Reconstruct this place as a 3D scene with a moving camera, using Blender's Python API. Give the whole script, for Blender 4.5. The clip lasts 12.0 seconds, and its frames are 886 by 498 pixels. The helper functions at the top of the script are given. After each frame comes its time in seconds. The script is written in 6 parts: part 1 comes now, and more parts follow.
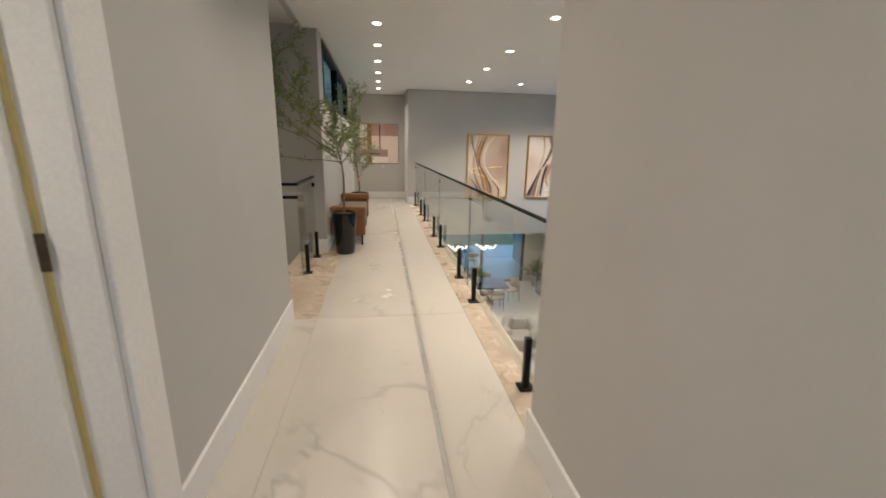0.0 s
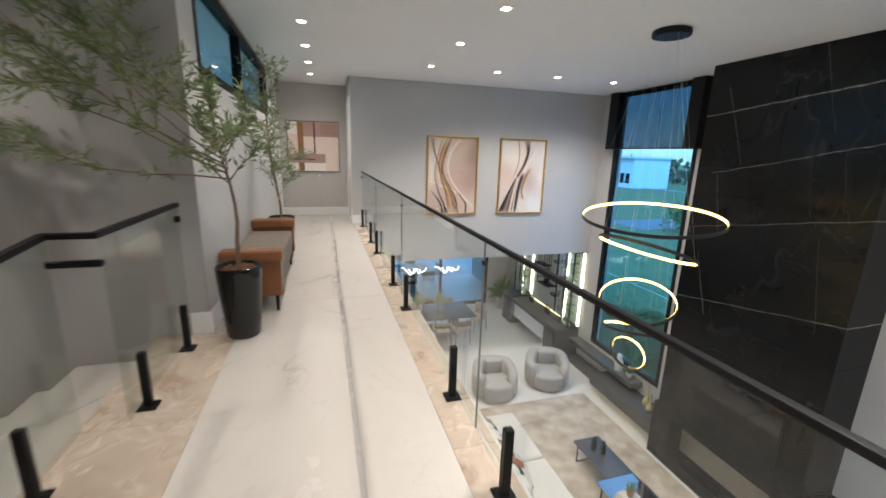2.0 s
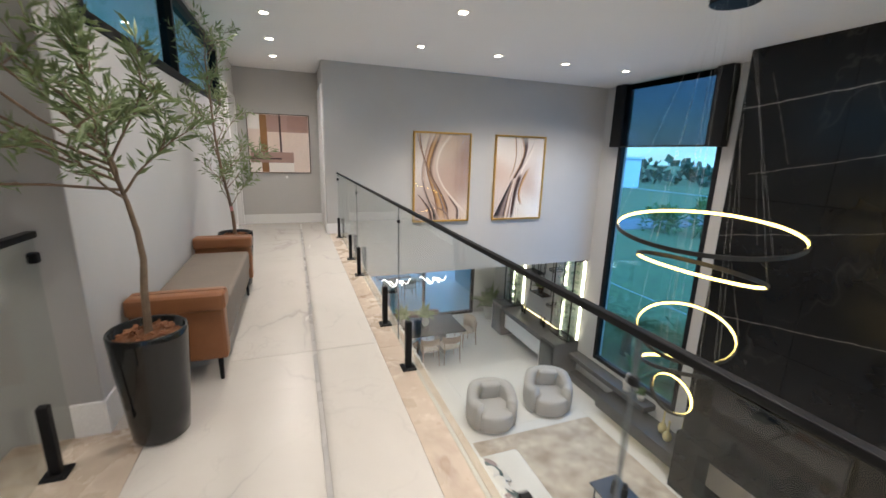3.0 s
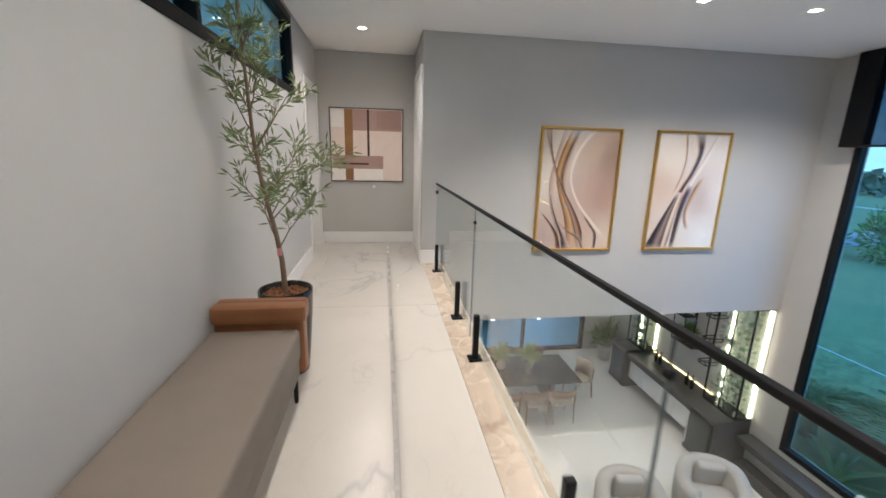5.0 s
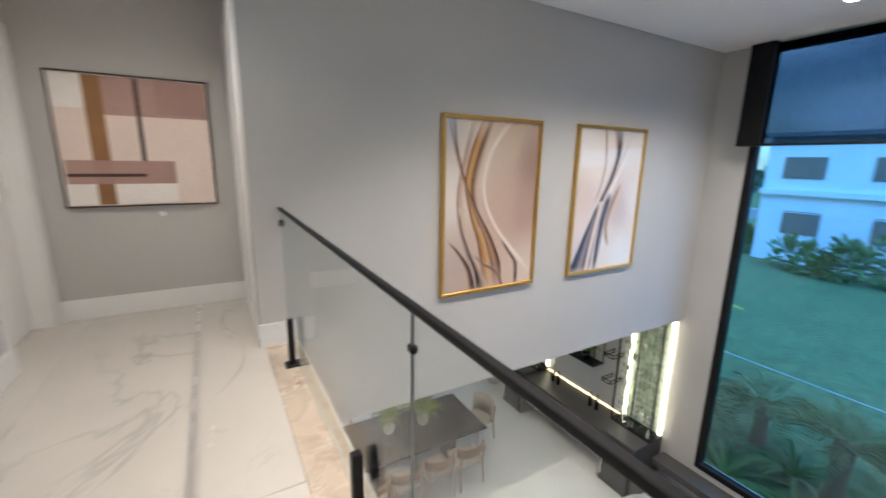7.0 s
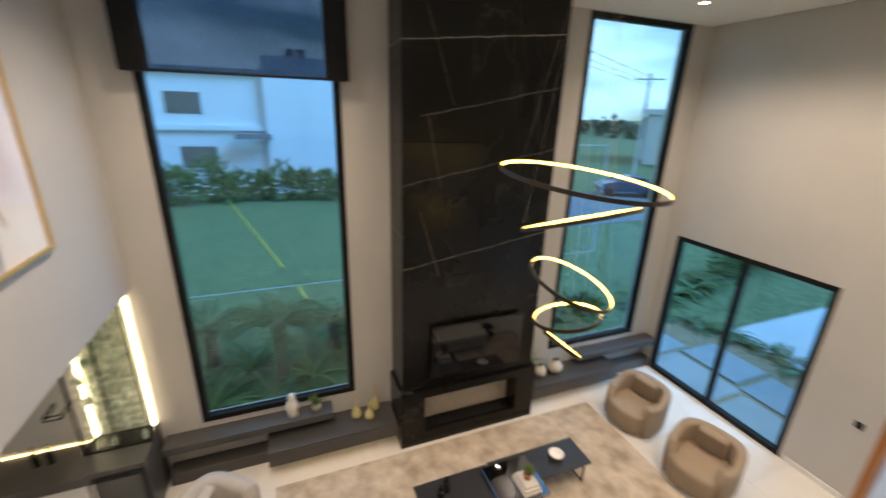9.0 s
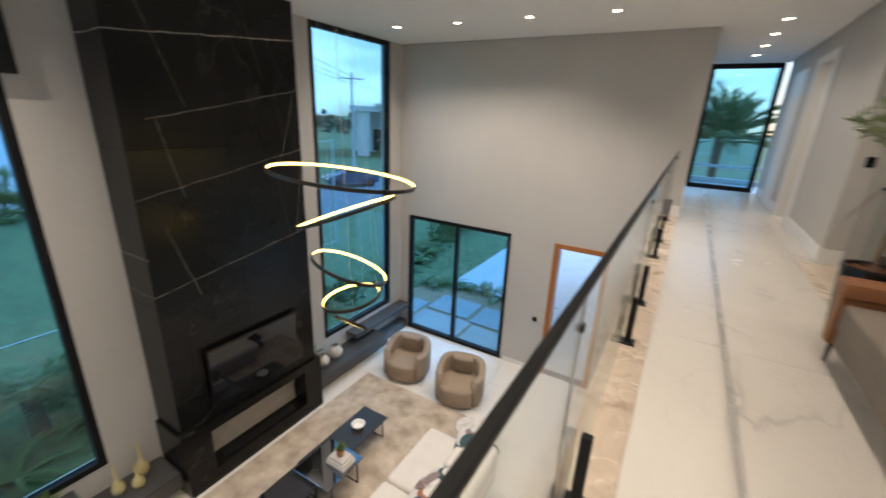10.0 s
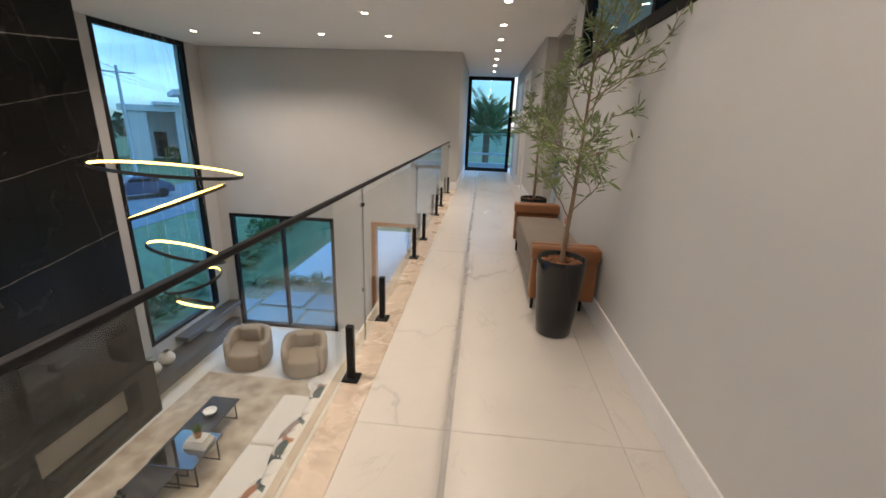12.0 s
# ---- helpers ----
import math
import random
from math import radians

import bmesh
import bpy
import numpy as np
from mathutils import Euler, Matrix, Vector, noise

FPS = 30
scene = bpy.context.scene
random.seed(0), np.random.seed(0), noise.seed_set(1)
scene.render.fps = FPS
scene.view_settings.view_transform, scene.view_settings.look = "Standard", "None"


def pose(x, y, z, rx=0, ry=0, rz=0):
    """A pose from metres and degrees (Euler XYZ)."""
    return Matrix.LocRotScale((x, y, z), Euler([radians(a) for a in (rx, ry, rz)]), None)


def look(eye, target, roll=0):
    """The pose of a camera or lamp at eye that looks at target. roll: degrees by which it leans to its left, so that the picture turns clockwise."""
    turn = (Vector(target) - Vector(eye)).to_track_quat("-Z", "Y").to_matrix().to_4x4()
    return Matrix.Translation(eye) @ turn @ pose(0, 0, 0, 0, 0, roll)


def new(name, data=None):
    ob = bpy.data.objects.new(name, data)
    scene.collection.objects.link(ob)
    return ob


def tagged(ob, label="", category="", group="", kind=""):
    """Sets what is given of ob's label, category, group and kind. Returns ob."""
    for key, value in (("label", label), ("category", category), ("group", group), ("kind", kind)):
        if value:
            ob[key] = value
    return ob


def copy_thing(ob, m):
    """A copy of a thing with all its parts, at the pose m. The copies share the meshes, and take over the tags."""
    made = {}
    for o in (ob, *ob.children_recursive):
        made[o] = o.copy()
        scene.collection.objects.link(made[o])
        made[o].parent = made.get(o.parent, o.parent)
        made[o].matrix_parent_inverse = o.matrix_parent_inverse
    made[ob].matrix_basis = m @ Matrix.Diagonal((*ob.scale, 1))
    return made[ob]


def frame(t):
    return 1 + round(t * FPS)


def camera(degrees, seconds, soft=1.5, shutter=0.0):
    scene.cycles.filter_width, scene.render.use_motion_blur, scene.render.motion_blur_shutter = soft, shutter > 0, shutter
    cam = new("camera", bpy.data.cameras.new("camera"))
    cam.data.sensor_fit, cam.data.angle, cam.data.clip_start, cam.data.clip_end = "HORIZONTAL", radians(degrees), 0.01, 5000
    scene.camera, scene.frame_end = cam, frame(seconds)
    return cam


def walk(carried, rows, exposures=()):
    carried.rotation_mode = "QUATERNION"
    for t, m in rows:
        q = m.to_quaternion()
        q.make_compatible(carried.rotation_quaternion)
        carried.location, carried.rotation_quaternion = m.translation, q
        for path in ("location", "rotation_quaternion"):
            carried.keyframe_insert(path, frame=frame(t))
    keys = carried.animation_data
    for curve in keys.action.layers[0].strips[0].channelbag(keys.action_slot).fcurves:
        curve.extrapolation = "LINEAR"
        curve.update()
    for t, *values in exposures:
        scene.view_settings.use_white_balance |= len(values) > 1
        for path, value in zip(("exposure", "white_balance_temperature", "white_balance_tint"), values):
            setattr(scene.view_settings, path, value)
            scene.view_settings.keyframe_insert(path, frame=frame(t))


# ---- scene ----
cam = camera(95.3, 12.0, 1.6, 0.45)
PATH = [
    (0, (0.177, 0.148, 1.516), (0.476, 2.066, 1.032), 1.1),
    (0.5, (0.145, 0.758, 1.547), (0.34, 2.685, 1.052), 1.4),
    (1, (0.195, 1.357, 1.565), (0.424, 3.285, 1.085), 1.3),
    (1.5, (0.245, 1.974, 1.548), (0.642, 3.878, 1.084), 1.5),
    (2, (0.345, 2.525, 1.538), (0.899, 4.391, 1.078), 1.6),
    (2.5, (0.383, 3.138, 1.517), (1.062, 4.963, 1.061), 1.6),
    (4.5, (0.402, 5.395, 1.5), (0.847, 7.286, 1.026), 1.6),
    (5, (0.415, 5.908, 1.524), (0.702, 7.833, 1.061), 1.5),
    (5.5, (0.435, 6.425, 1.566), (0.693, 8.359, 1.127), 1.5),
    (6, (0.549, 6.983, 1.577), (0.907, 8.903, 1.144), 1.5),
    (6.5, (0.59, 7.542, 1.536), (1.18, 9.408, 1.122), 1.4),
    (8.5, (1.061, 9.211, 1.455), (2.961, 9.251, 0.833), 1.6),
    (9, (1.066, 9.409, 1.429), (2.822, 8.707, 0.779), 1.8),
    (9.5, (1.039, 9.705, 1.537), (2.434, 8.433, 0.876), 2.2),
    (10, (0.963, 10.054, 1.53), (1.919, 8.413, 0.902), 2.5),
    (10.5, (0.845, 10.387, 1.53), (1.429, 8.572, 0.926), 2.2),
    (11, (0.648, 10.805, 1.542), (0.951, 8.919, 0.949), 2.0),
    (11.5, (0.446, 11.141, 1.492), (0.58, 9.235, 0.903), 2.1),
    (12, (0.386, 11.512, 1.512), (0.545, 9.609, 0.918), 2.2),
]
EXPOSURES = [(0.0, 0.25, 7150, 14), (0.5, 0.12, 6900, 12), (1.0, 0.26, 6400, 12), (2.5, 0.45, 6250, 14), (6.5, 0.42, 6250, 14), (8.4, 0.4, 7200, 15), (9.0, 0.33, 8200, 19), (9.5, 0.3, 8400, 20), (10.0, 0.24, 7000, 15), (10.5, 0.28, 6900, 15), (12.0, 0.12, 7150, 19)]
walk(cam, [(t, look(eye, target, roll)) for t, eye, target, roll in PATH], EXPOSURES)

# ---- world and light ----
world = bpy.data.worlds.new("dusk")
scene.world = world
world.use_nodes = True
wn, wl = world.node_tree.nodes, world.node_tree.links
sky = wn.new("ShaderNodeTexSky")
sky.sky_type, sky.sun_disc = "NISHITA", False
sky.sun_elevation, sky.sun_rotation = radians(34), radians(205)
sky.ozone_density, sky.air_density, sky.dust_density = 10.0, 1.6, 0.2
tcs = wn.new("ShaderNodeTexCoord")
stretch = wn.new("ShaderNodeMapping")
stretch.inputs["Scale"].default_value = (1.0, 1.0, 4.5)
cloud = wn.new("ShaderNodeTexNoise")
cloud.inputs["Scale"].default_value, cloud.inputs["Detail"].default_value = 2.1, 7
edge = wn.new("ShaderNodeValToRGB")
edge.color_ramp.elements[0].position, edge.color_ramp.elements[1].position = 0.40, 0.60
tone = wn.new("ShaderNodeMix")
tone.data_type = "RGBA"
tone.inputs[7].default_value = (8.0, 9.4, 11.5, 1)
wl.new(tcs.outputs["Generated"], stretch.inputs[0])
wl.new(stretch.outputs[0], cloud.inputs["Vector"])
wl.new(cloud.outputs["Fac"], edge.inputs[0])
wl.new(edge.outputs[0], tone.inputs[0])
wl.new(sky.outputs[0], tone.inputs[6])
wl.new(tone.outputs[2], wn["Background"].inputs[0])
wn["Background"].inputs[1].default_value = 0.15
sun = new("sun", bpy.data.lights.new("sun", "SUN"))
sun.data.energy, sun.data.angle, sun.data.color = 5.0, radians(28), (0.18, 0.50, 1.0)
sun.matrix_world = look((0, 0, 0), (0.5, 0.75, -0.85))

daylight = new("window_daylight", bpy.data.lights.new("window_daylight", "AREA"))
daylight.data.shape, daylight.data.size, daylight.data.size_y = "RECTANGLE", 2.1, 4.6
daylight.data.energy, daylight.data.color = 20.0, (0.22, 0.47, 1.0)
daylight.matrix_world = look((6.97, 9.75, -0.75), (0.0, 9.75, -0.75))

FL, LF, CEIL, SOF = 0.0, -4.045, 3.0, -0.9


# ---- materials ----
def material(name, colour, rough=0.5, metal=0.0, spec=0.5):
    m = bpy.data.materials.new(name)
    m.use_nodes = True
    p = m.node_tree.nodes["Principled BSDF"]
    p.inputs["Base Color"].default_value = (*colour, 1)
    p.inputs["Roughness"].default_value = rough
    p.inputs["Metallic"].default_value = metal
    p.inputs["Specular IOR Level"].default_value = spec
    return m


def nodes(m):
    t = m.node_tree
    return t.nodes, t.links, t.nodes["Principled BSDF"]


def coords(m, scale=1.0, per_piece=0.0):
    """World-sized coordinates, shifted from piece to piece when per_piece is set."""
    n, l, _ = nodes(m)
    tc = n.new("ShaderNodeTexCoord")
    mp = n.new("ShaderNodeMapping")
    mp.inputs["Scale"].default_value = (scale,) * 3 if isinstance(scale, (int, float)) else scale
    geo = n.new("ShaderNodeNewGeometry")
    l.new(geo.outputs["Position"], mp.inputs["Vector"])
    if per_piece:
        info = n.new("ShaderNodeObjectInfo")
        mul = n.new("ShaderNodeMath")
        mul.operation = "MULTIPLY"
        mul.inputs[1].default_value = per_piece
        l.new(info.outputs["Random"], mul.inputs[0])
        l.new(mul.outputs[0], mp.inputs["Location"])
    return mp.outputs["Vector"]


def noise_fac(m, vec, scale, detail=4.0, rough=0.55, distort=0.0):
    n, l, _ = nodes(m)
    t = n.new("ShaderNodeTexNoise")
    t.inputs["Scale"].default_value, t.inputs["Detail"].default_value = scale, detail
    t.inputs["Roughness"].default_value, t.inputs["Distortion"].default_value = rough, distort
    l.new(vec, t.inputs["Vector"])
    return t.outputs["Fac"]


def ramp(m, fac, stops):
    n, l, _ = nodes(m)
    r = n.new("ShaderNodeValToRGB")
    e = r.color_ramp.elements
    while len(e) < len(stops):
        e.new(0.5)
    for k, (pos, col) in enumerate(stops):
        e[k].position, e[k].color = pos, (*col, 1)
    l.new(fac, r.inputs[0])
    return r.outputs[0]


def blend(m, fac, a, b, mode="MIX"):
    n, l, _ = nodes(m)
    x = n.new("ShaderNodeMix")
    x.data_type, x.blend_type = "RGBA", mode
    for sock, v in ((x.inputs[0], fac), (x.inputs[6], a), (x.inputs[7], b)):
        if isinstance(v, (int, float)):
            sock.default_value = v
        elif isinstance(v, tuple):
            sock.default_value = (*v, 1)
        else:
            l.new(v, sock)
    return x.outputs[2]


def bump(m, height, strength=0.1, dist=0.01):
    n, l, p = nodes(m)
    b = n.new("ShaderNodeBump")
    b.inputs["Strength"].default_value, b.inputs["Distance"].default_value = strength, dist
    l.new(height, b.inputs["Height"])
    l.new(b.outputs[0], p.inputs["Normal"])


def set_colour(m, socket):
    n, l, p = nodes(m)
    l.new(socket, p.inputs["Base Color"])


def set_rough(m, fac, lo, hi):
    n, l, p = nodes(m)
    r = n.new("ShaderNodeMapRange")
    r.inputs["To Min"].default_value, r.inputs["To Max"].default_value = lo, hi
    l.new(fac, r.inputs["Value"])
    l.new(r.outputs[0], p.inputs["Roughness"])


def mottled(name, a, b, scale=6.0, rough=(0.4, 0.6), metal=0.0, grain=60.0, relief=0.05, spec=0.5, speck=0.12):
    m = material(name, a, rough[0], metal, spec)
    v = coords(m)
    f = noise_fac(m, v, scale, 5)
    g = noise_fac(m, v, grain, 3)
    c = ramp(m, f, [(0.3, a), (0.7, b)])
    set_colour(m, blend(m, speck, c, ramp(m, g, [(0.35, tuple(x * 0.7 for x in a)), (0.65, tuple(min(1, x * 1.2) for x in b))])))
    set_rough(m, g, *rough)
    bump(m, g, relief, 0.004)
    return m


def veined(name, base, base2, vein, vein2, scale, rough, width=0.03, per_piece=0.0, stretch=(1, 1, 1), strength=0.8):
    """Polished stone: clouds and thin branching veins."""
    m = material(name, base, rough)
    n, l, p = nodes(m)
    v = coords(m, stretch, per_piece)
    cloud = noise_fac(m, v, scale * 0.9, 6, 0.6, 0.6)
    c = ramp(m, cloud, [(0.35, base), (0.7, base2)])
    for s, w, col, k, d in ((scale * 0.5, width, vein, strength, 0.9), (scale * 0.5, width * 5, vein, strength * 0.22, 0.9), (scale * 1.15, width * 0.8, vein2, strength * 0.8, 1.3)):
        f = noise_fac(m, v, s, 5, 0.52, d)
        line = ramp(m, f, [(0.5 - w, (0, 0, 0)), (0.5, (k, k, k)), (0.5 + w * 0.8, (0, 0, 0))])
        mask = ramp(m, noise_fac(m, v, s * 1.7 + 0.37, 3, 0.5), [(0.45, (0, 0, 0)), (0.66, (1, 1, 1))])
        both = blend(m, 1.0, line, mask, "MULTIPLY")
        c = blend(m, both, c, col)
    set_colour(m, c)
    set_rough(m, cloud, rough * 0.7, rough * 1.3)
    return m


def glow(name, colour, strength):
    m = material(name, colour)
    p = m.node_tree.nodes["Principled BSDF"]
    p.inputs["Emission Color"].default_value = (*colour, 1)
    p.inputs["Emission Strength"].default_value = strength
    return m


def clear_glass(name, tint=(0.93, 0.97, 0.96), ior=1.5, rough=0.0):
    m = bpy.data.materials.new(name)
    m.use_nodes = True
    n, l = m.node_tree.nodes, m.node_tree.links
    n.remove(n["Principled BSDF"])
    mix, tr, gl, lw, pw, mr = (n.new("ShaderNode" + k) for k in ("MixShader", "BsdfTransparent", "BsdfGlossy", "LayerWeight", "Math", "MapRange"))
    tr.inputs[0].default_value = (*tint, 1)
    gl.inputs["Roughness"].default_value = rough
    lw.inputs[0].default_value = 0.5
    pw.operation = "POWER"
    pw.inputs[1].default_value = 4.5
    l.new(lw.outputs["Facing"], pw.inputs[0])
    mr.inputs["To Min"].default_value, mr.inputs["To Max"].default_value = ((ior - 1) / (ior + 1)) ** 2, 0.6
    l.new(pw.outputs[0], mr.inputs["Value"])
    l.new(mr.outputs[0], mix.inputs[0])
    l.new(tr.outputs[0], mix.inputs[1])
    l.new(gl.outputs[0], mix.inputs[2])
    l.new(mix.outputs[0], n["Material Output"].inputs[0])
    return m


WALL = mottled("grey_wall_paint", (0.50, 0.485, 0.46), (0.53, 0.515, 0.49), 1.3, (0.55, 0.7), 0, 220, 0.02, 0.4, 0.03)
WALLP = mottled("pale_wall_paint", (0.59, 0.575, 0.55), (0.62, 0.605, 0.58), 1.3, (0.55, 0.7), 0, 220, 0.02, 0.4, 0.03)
# the grey wall paint again, darkened to hold the stairwell's shade
WALLSHADE = mottled("shaded_grey_wall_paint", (0.40, 0.388, 0.37), (0.43, 0.415, 0.395), 1.3, (0.5, 0.65), 0, 220, 0.02, 0.4, 0.03)
CEILM = mottled("ceiling_paint", (0.78, 0.765, 0.74), (0.8, 0.785, 0.76), 0.8, (0.8, 0.9), 0, 160, 0.03)
WHITE = mottled("white_lacquer", (0.80, 0.79, 0.77), (0.83, 0.82, 0.80), 3, (0.28, 0.4), 0, 80, 0.02)
MARBLE = veined("white_marble", (0.575, 0.54, 0.488), (0.525, 0.49, 0.438), (0.35, 0.325, 0.30), (0.43, 0.40, 0.36), 1.25, 0.25, 0.012, 37.0, (1, 0.72, 1), 0.6)
INLAY = veined("grey_inlay", (0.50, 0.475, 0.445), (0.40, 0.38, 0.355), (0.42, 0.40, 0.39), (0.5, 0.47, 0.45), 3.0, 0.28, 0.04)
ONYX = veined("beige_onyx", (0.53, 0.44, 0.345), (0.40, 0.32, 0.245), (0.30, 0.21, 0.15), (0.72, 0.65, 0.56), 2.6, 0.28, 0.05, 23.0)
PORCELAIN = veined("pale_porcelain", (0.72, 0.70, 0.66), (0.68, 0.655, 0.61), (0.55, 0.53, 0.5), (0.6, 0.58, 0.55), 0.8, 0.21, 0.02, 31.0, (1, 1, 1), 0.4)
NERO = veined("black_marble", (0.006, 0.0058, 0.0056), (0.010, 0.0096, 0.0092), (0.05, 0.048, 0.044), (0.03, 0.029, 0.028), 0.5, 0.24, 0.003, 0.0, (1, 1, 1), 0.7)
VEIN = mottled("white_vein", (0.45, 0.42, 0.38), (0.25, 0.23, 0.21), 5, (0.25, 0.35))
BLACK = mottled("black_aluminium", (0.009, 0.009, 0.0095), (0.013, 0.013, 0.0135), 8, (0.4, 0.55), 0, 120, 0.03, 0.15)
GLASS = clear_glass("balustrade_glass", (0.94, 0.965, 0.955), 1.5)
GLAZE = clear_glass("picture_glass", (1.0, 1.0, 1.0), 1.45)
PANE = clear_glass("window_glass", (0.57, 0.86, 1.0), 1.5)
LAMP = glow("lamp_warm", (1.0, 0.88, 0.68), 25.0)


# ---- helpers for meshes ----
def obj(name, bm, mat, parent=None, label="", smooth=False):
    me = bpy.data.meshes.new(name)
    bmesh.ops.recalc_face_normals(bm, faces=bm.faces)
    bm.to_mesh(me)
    bm.free()
    if mat:
        me.materials.append(mat)
    if smooth:
        for p in me.polygons:
            p.use_smooth = True
    ob = new(name, me)
    if parent:
        ob.parent = parent
        ob.matrix_parent_inverse = parent.matrix_basis.inverted()
    if label:
        ob["label"] = label
    return ob


def part(name, bm, mat, parent, label="", smooth=False):
    return obj(name, bm, mat, parent, label, smooth)


def empty(name, loc, label, category, group="", kind=""):
    e = new(name)
    e.matrix_basis = Matrix.Translation(loc)
    return tagged(e, label, category, group, kind)


def add_box(bm, x0, x1, y0, y1, z0, z1, bevel=0.0, seg=2):
    r = bmesh.ops.create_cube(bm, size=1.0)
    vs = r["verts"]
    for v in vs:
        v.co = Vector(((x0 + x1) / 2 + v.co.x * (x1 - x0), (y0 + y1) / 2 + v.co.y * (y1 - y0), (z0 + z1) / 2 + v.co.z * (z1 - z0)))
    if bevel > 0:
        es = list({e for v in vs for e in v.link_edges})
        bmesh.ops.bevel(bm, geom=es, offset=bevel, segments=seg, affect="EDGES", profile=0.6)
    return bm


def box(x0, x1, y0, y1, z0, z1, bevel=0.0, seg=2):
    return add_box(bmesh.new(), x0, x1, y0, y1, z0, z1, bevel, seg)


def lathe(profile, seg=32, cx=0.0, cy=0.0, cz=0.0, bm=None):
    """Surface of revolution from (radius, height) pairs."""
    bm = bm or bmesh.new()
    rings = []
    for r, z in profile:
        if r < 1e-5:
            rings.append([bm.verts.new((cx, cy, cz + z))])
        else:
            rings.append([bm.verts.new((cx + r * math.cos(2 * math.pi * k / seg), cy + r * math.sin(2 * math.pi * k / seg), cz + z)) for k in range(seg)])
    for a, b in zip(rings, rings[1:]):
        for k in range(seg):
            j = (k + 1) % seg
            if len(a) == 1 and len(b) > 1:
                bm.faces.new((a[0], b[k], b[j]))
            elif len(b) == 1 and len(a) > 1:
                bm.faces.new((a[k], a[j], b[0]))
            elif len(a) > 1:
                bm.faces.new((a[k], a[j], b[j], b[k]))
    return bm


def tube(points, radii, seg=8, bm=None, closed=False):
    """A round bar along points."""
    bm = bm or bmesh.new()
    pts = [Vector(p) for p in points]
    if isinstance(radii, (int, float)):
        radii = [radii] * len(pts)
    rings, n = [], len(pts)
    for k, p in enumerate(pts):
        d = (pts[(k + 1) % n] - pts[k - 1]) if closed else (pts[min(k + 1, n - 1)] - pts[max(k - 1, 0)])
        d.normalize()
        up = Vector((0, 0, 1)) if abs(d.z) < 0.95 else Vector((1, 0, 0))
        a = d.cross(up).normalized()
        b = a.cross(d)
        rings.append([bm.verts.new(p + radii[k] * (a * math.cos(2 * math.pi * j / seg) + b * math.sin(2 * math.pi * j / seg))) for j in range(seg)])
    pairs = list(zip(rings, rings[1:])) + ([(rings[-1], rings[0])] if closed else [])
    for ra, rb in pairs:
        for j in range(seg):
            i2 = (j + 1) % seg
            bm.faces.new((ra[j], ra[i2], rb[i2], rb[j]))
    if not closed:
        bm.faces.new(rings[0][::-1])
        bm.faces.new(rings[-1])
    return bm


def structure(name, bm, mat, label="", category=""):
    return tagged(obj(name, bm, mat), label, category or name.split("_")[0], "", "structure")


# ---- large structure ----
def wall_with_holes(name, axis, at, thick, a0, a1, z0, z1, holes, mat, label):
    """A wall at x=at or y=at (inner face), thickening towards +, with rectangular openings (a0, a1, z0, z1)."""
    bm = bmesh.new()
    cuts = sorted({a0, a1, *[h[0] for h in holes], *[h[1] for h in holes]})
    for p, q in zip(cuts, cuts[1:]):
        spans, cur = [], z0
        for h in sorted((h for h in holes if h[0] <= p + 1e-6 and h[1] >= q - 1e-6), key=lambda h: h[2]):
            if h[2] > cur + 1e-6:
                spans.append((cur, h[2]))
            cur = h[3]
        if cur < z1 - 1e-6:
            spans.append((cur, z1))
        for s0, s1 in spans:
            if axis == "x":
                add_box(bm, min(at, at + thick), max(at, at + thick), p, q, s0, s1)
            else:
                add_box(bm, p, q, min(at, at + thick), max(at, at + thick), s0, s1)
    return structure(name, bm, mat, label, "wall")


W1 = (8.596, 10.901, -3.21, 3.04)
W2 = (2.365, 4.632, -3.205, 3.04)
SLIDE = (3.976, 6.73, LF, -0.874)
WOODD = (1.9, 3.012, LF, -0.896)
wall_with_holes("wall_east", "x", 7.0, 0.25, 1.706, 20.0, LF - 0.2, CEIL + 0.2, [W1, W2], WALL, "pale grey painted wall with two tall windows")
wall_with_holes("wall_south", "y", 1.906, -0.2, 0.935, 7.0, LF - 0.2, CEIL + 0.034, [SLIDE, WOODD], WALL, "tall pale grey wall of the living room")
structure("wall_north", box(0.925, 7.0, 11.41, 11.56, SOF, CEIL + 0.034), WALL, "grey wall above the dining opening", "wall")
structure("wall_corridor_north_side", box(0.925, 1.1, 11.56, 12.78, SOF, CEIL + 0.034), WALL, "grey wall at the corridor end", "wall")
structure("wall_corridor_end", box(-1.0, 1.3, 12.78, 12.95, FL - 0.2, CEIL + 0.034), WALL, "grey end wall of the corridor", "wall")
HIWIN = (6.56, 11.12, 2.13, 2.98)
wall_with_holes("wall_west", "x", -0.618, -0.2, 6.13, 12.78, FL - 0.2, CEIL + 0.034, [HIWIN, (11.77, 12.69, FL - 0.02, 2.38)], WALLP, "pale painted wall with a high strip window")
wall_with_holes("wall_west_near", "x", -0.63, -0.2, -2.6, 3.66, FL - 0.2, CEIL + 0.034, [(0.4, 1.42, FL, 2.6)], WALL, "pale painted corridor wall with a doorway")
structure("wall_east_near", box(0.935, 1.135, -2.6, 1.906 - 0.2, FL - 0.2, CEIL + 0.034), WALL, "painted corridor wall", "wall")
structure("wall_stair_north", box(-4.2, -0.62, 6.122, 6.3, LF, CEIL + 0.06), WALLSHADE, "grey stairwell wall with its shade in the colour", "wall")
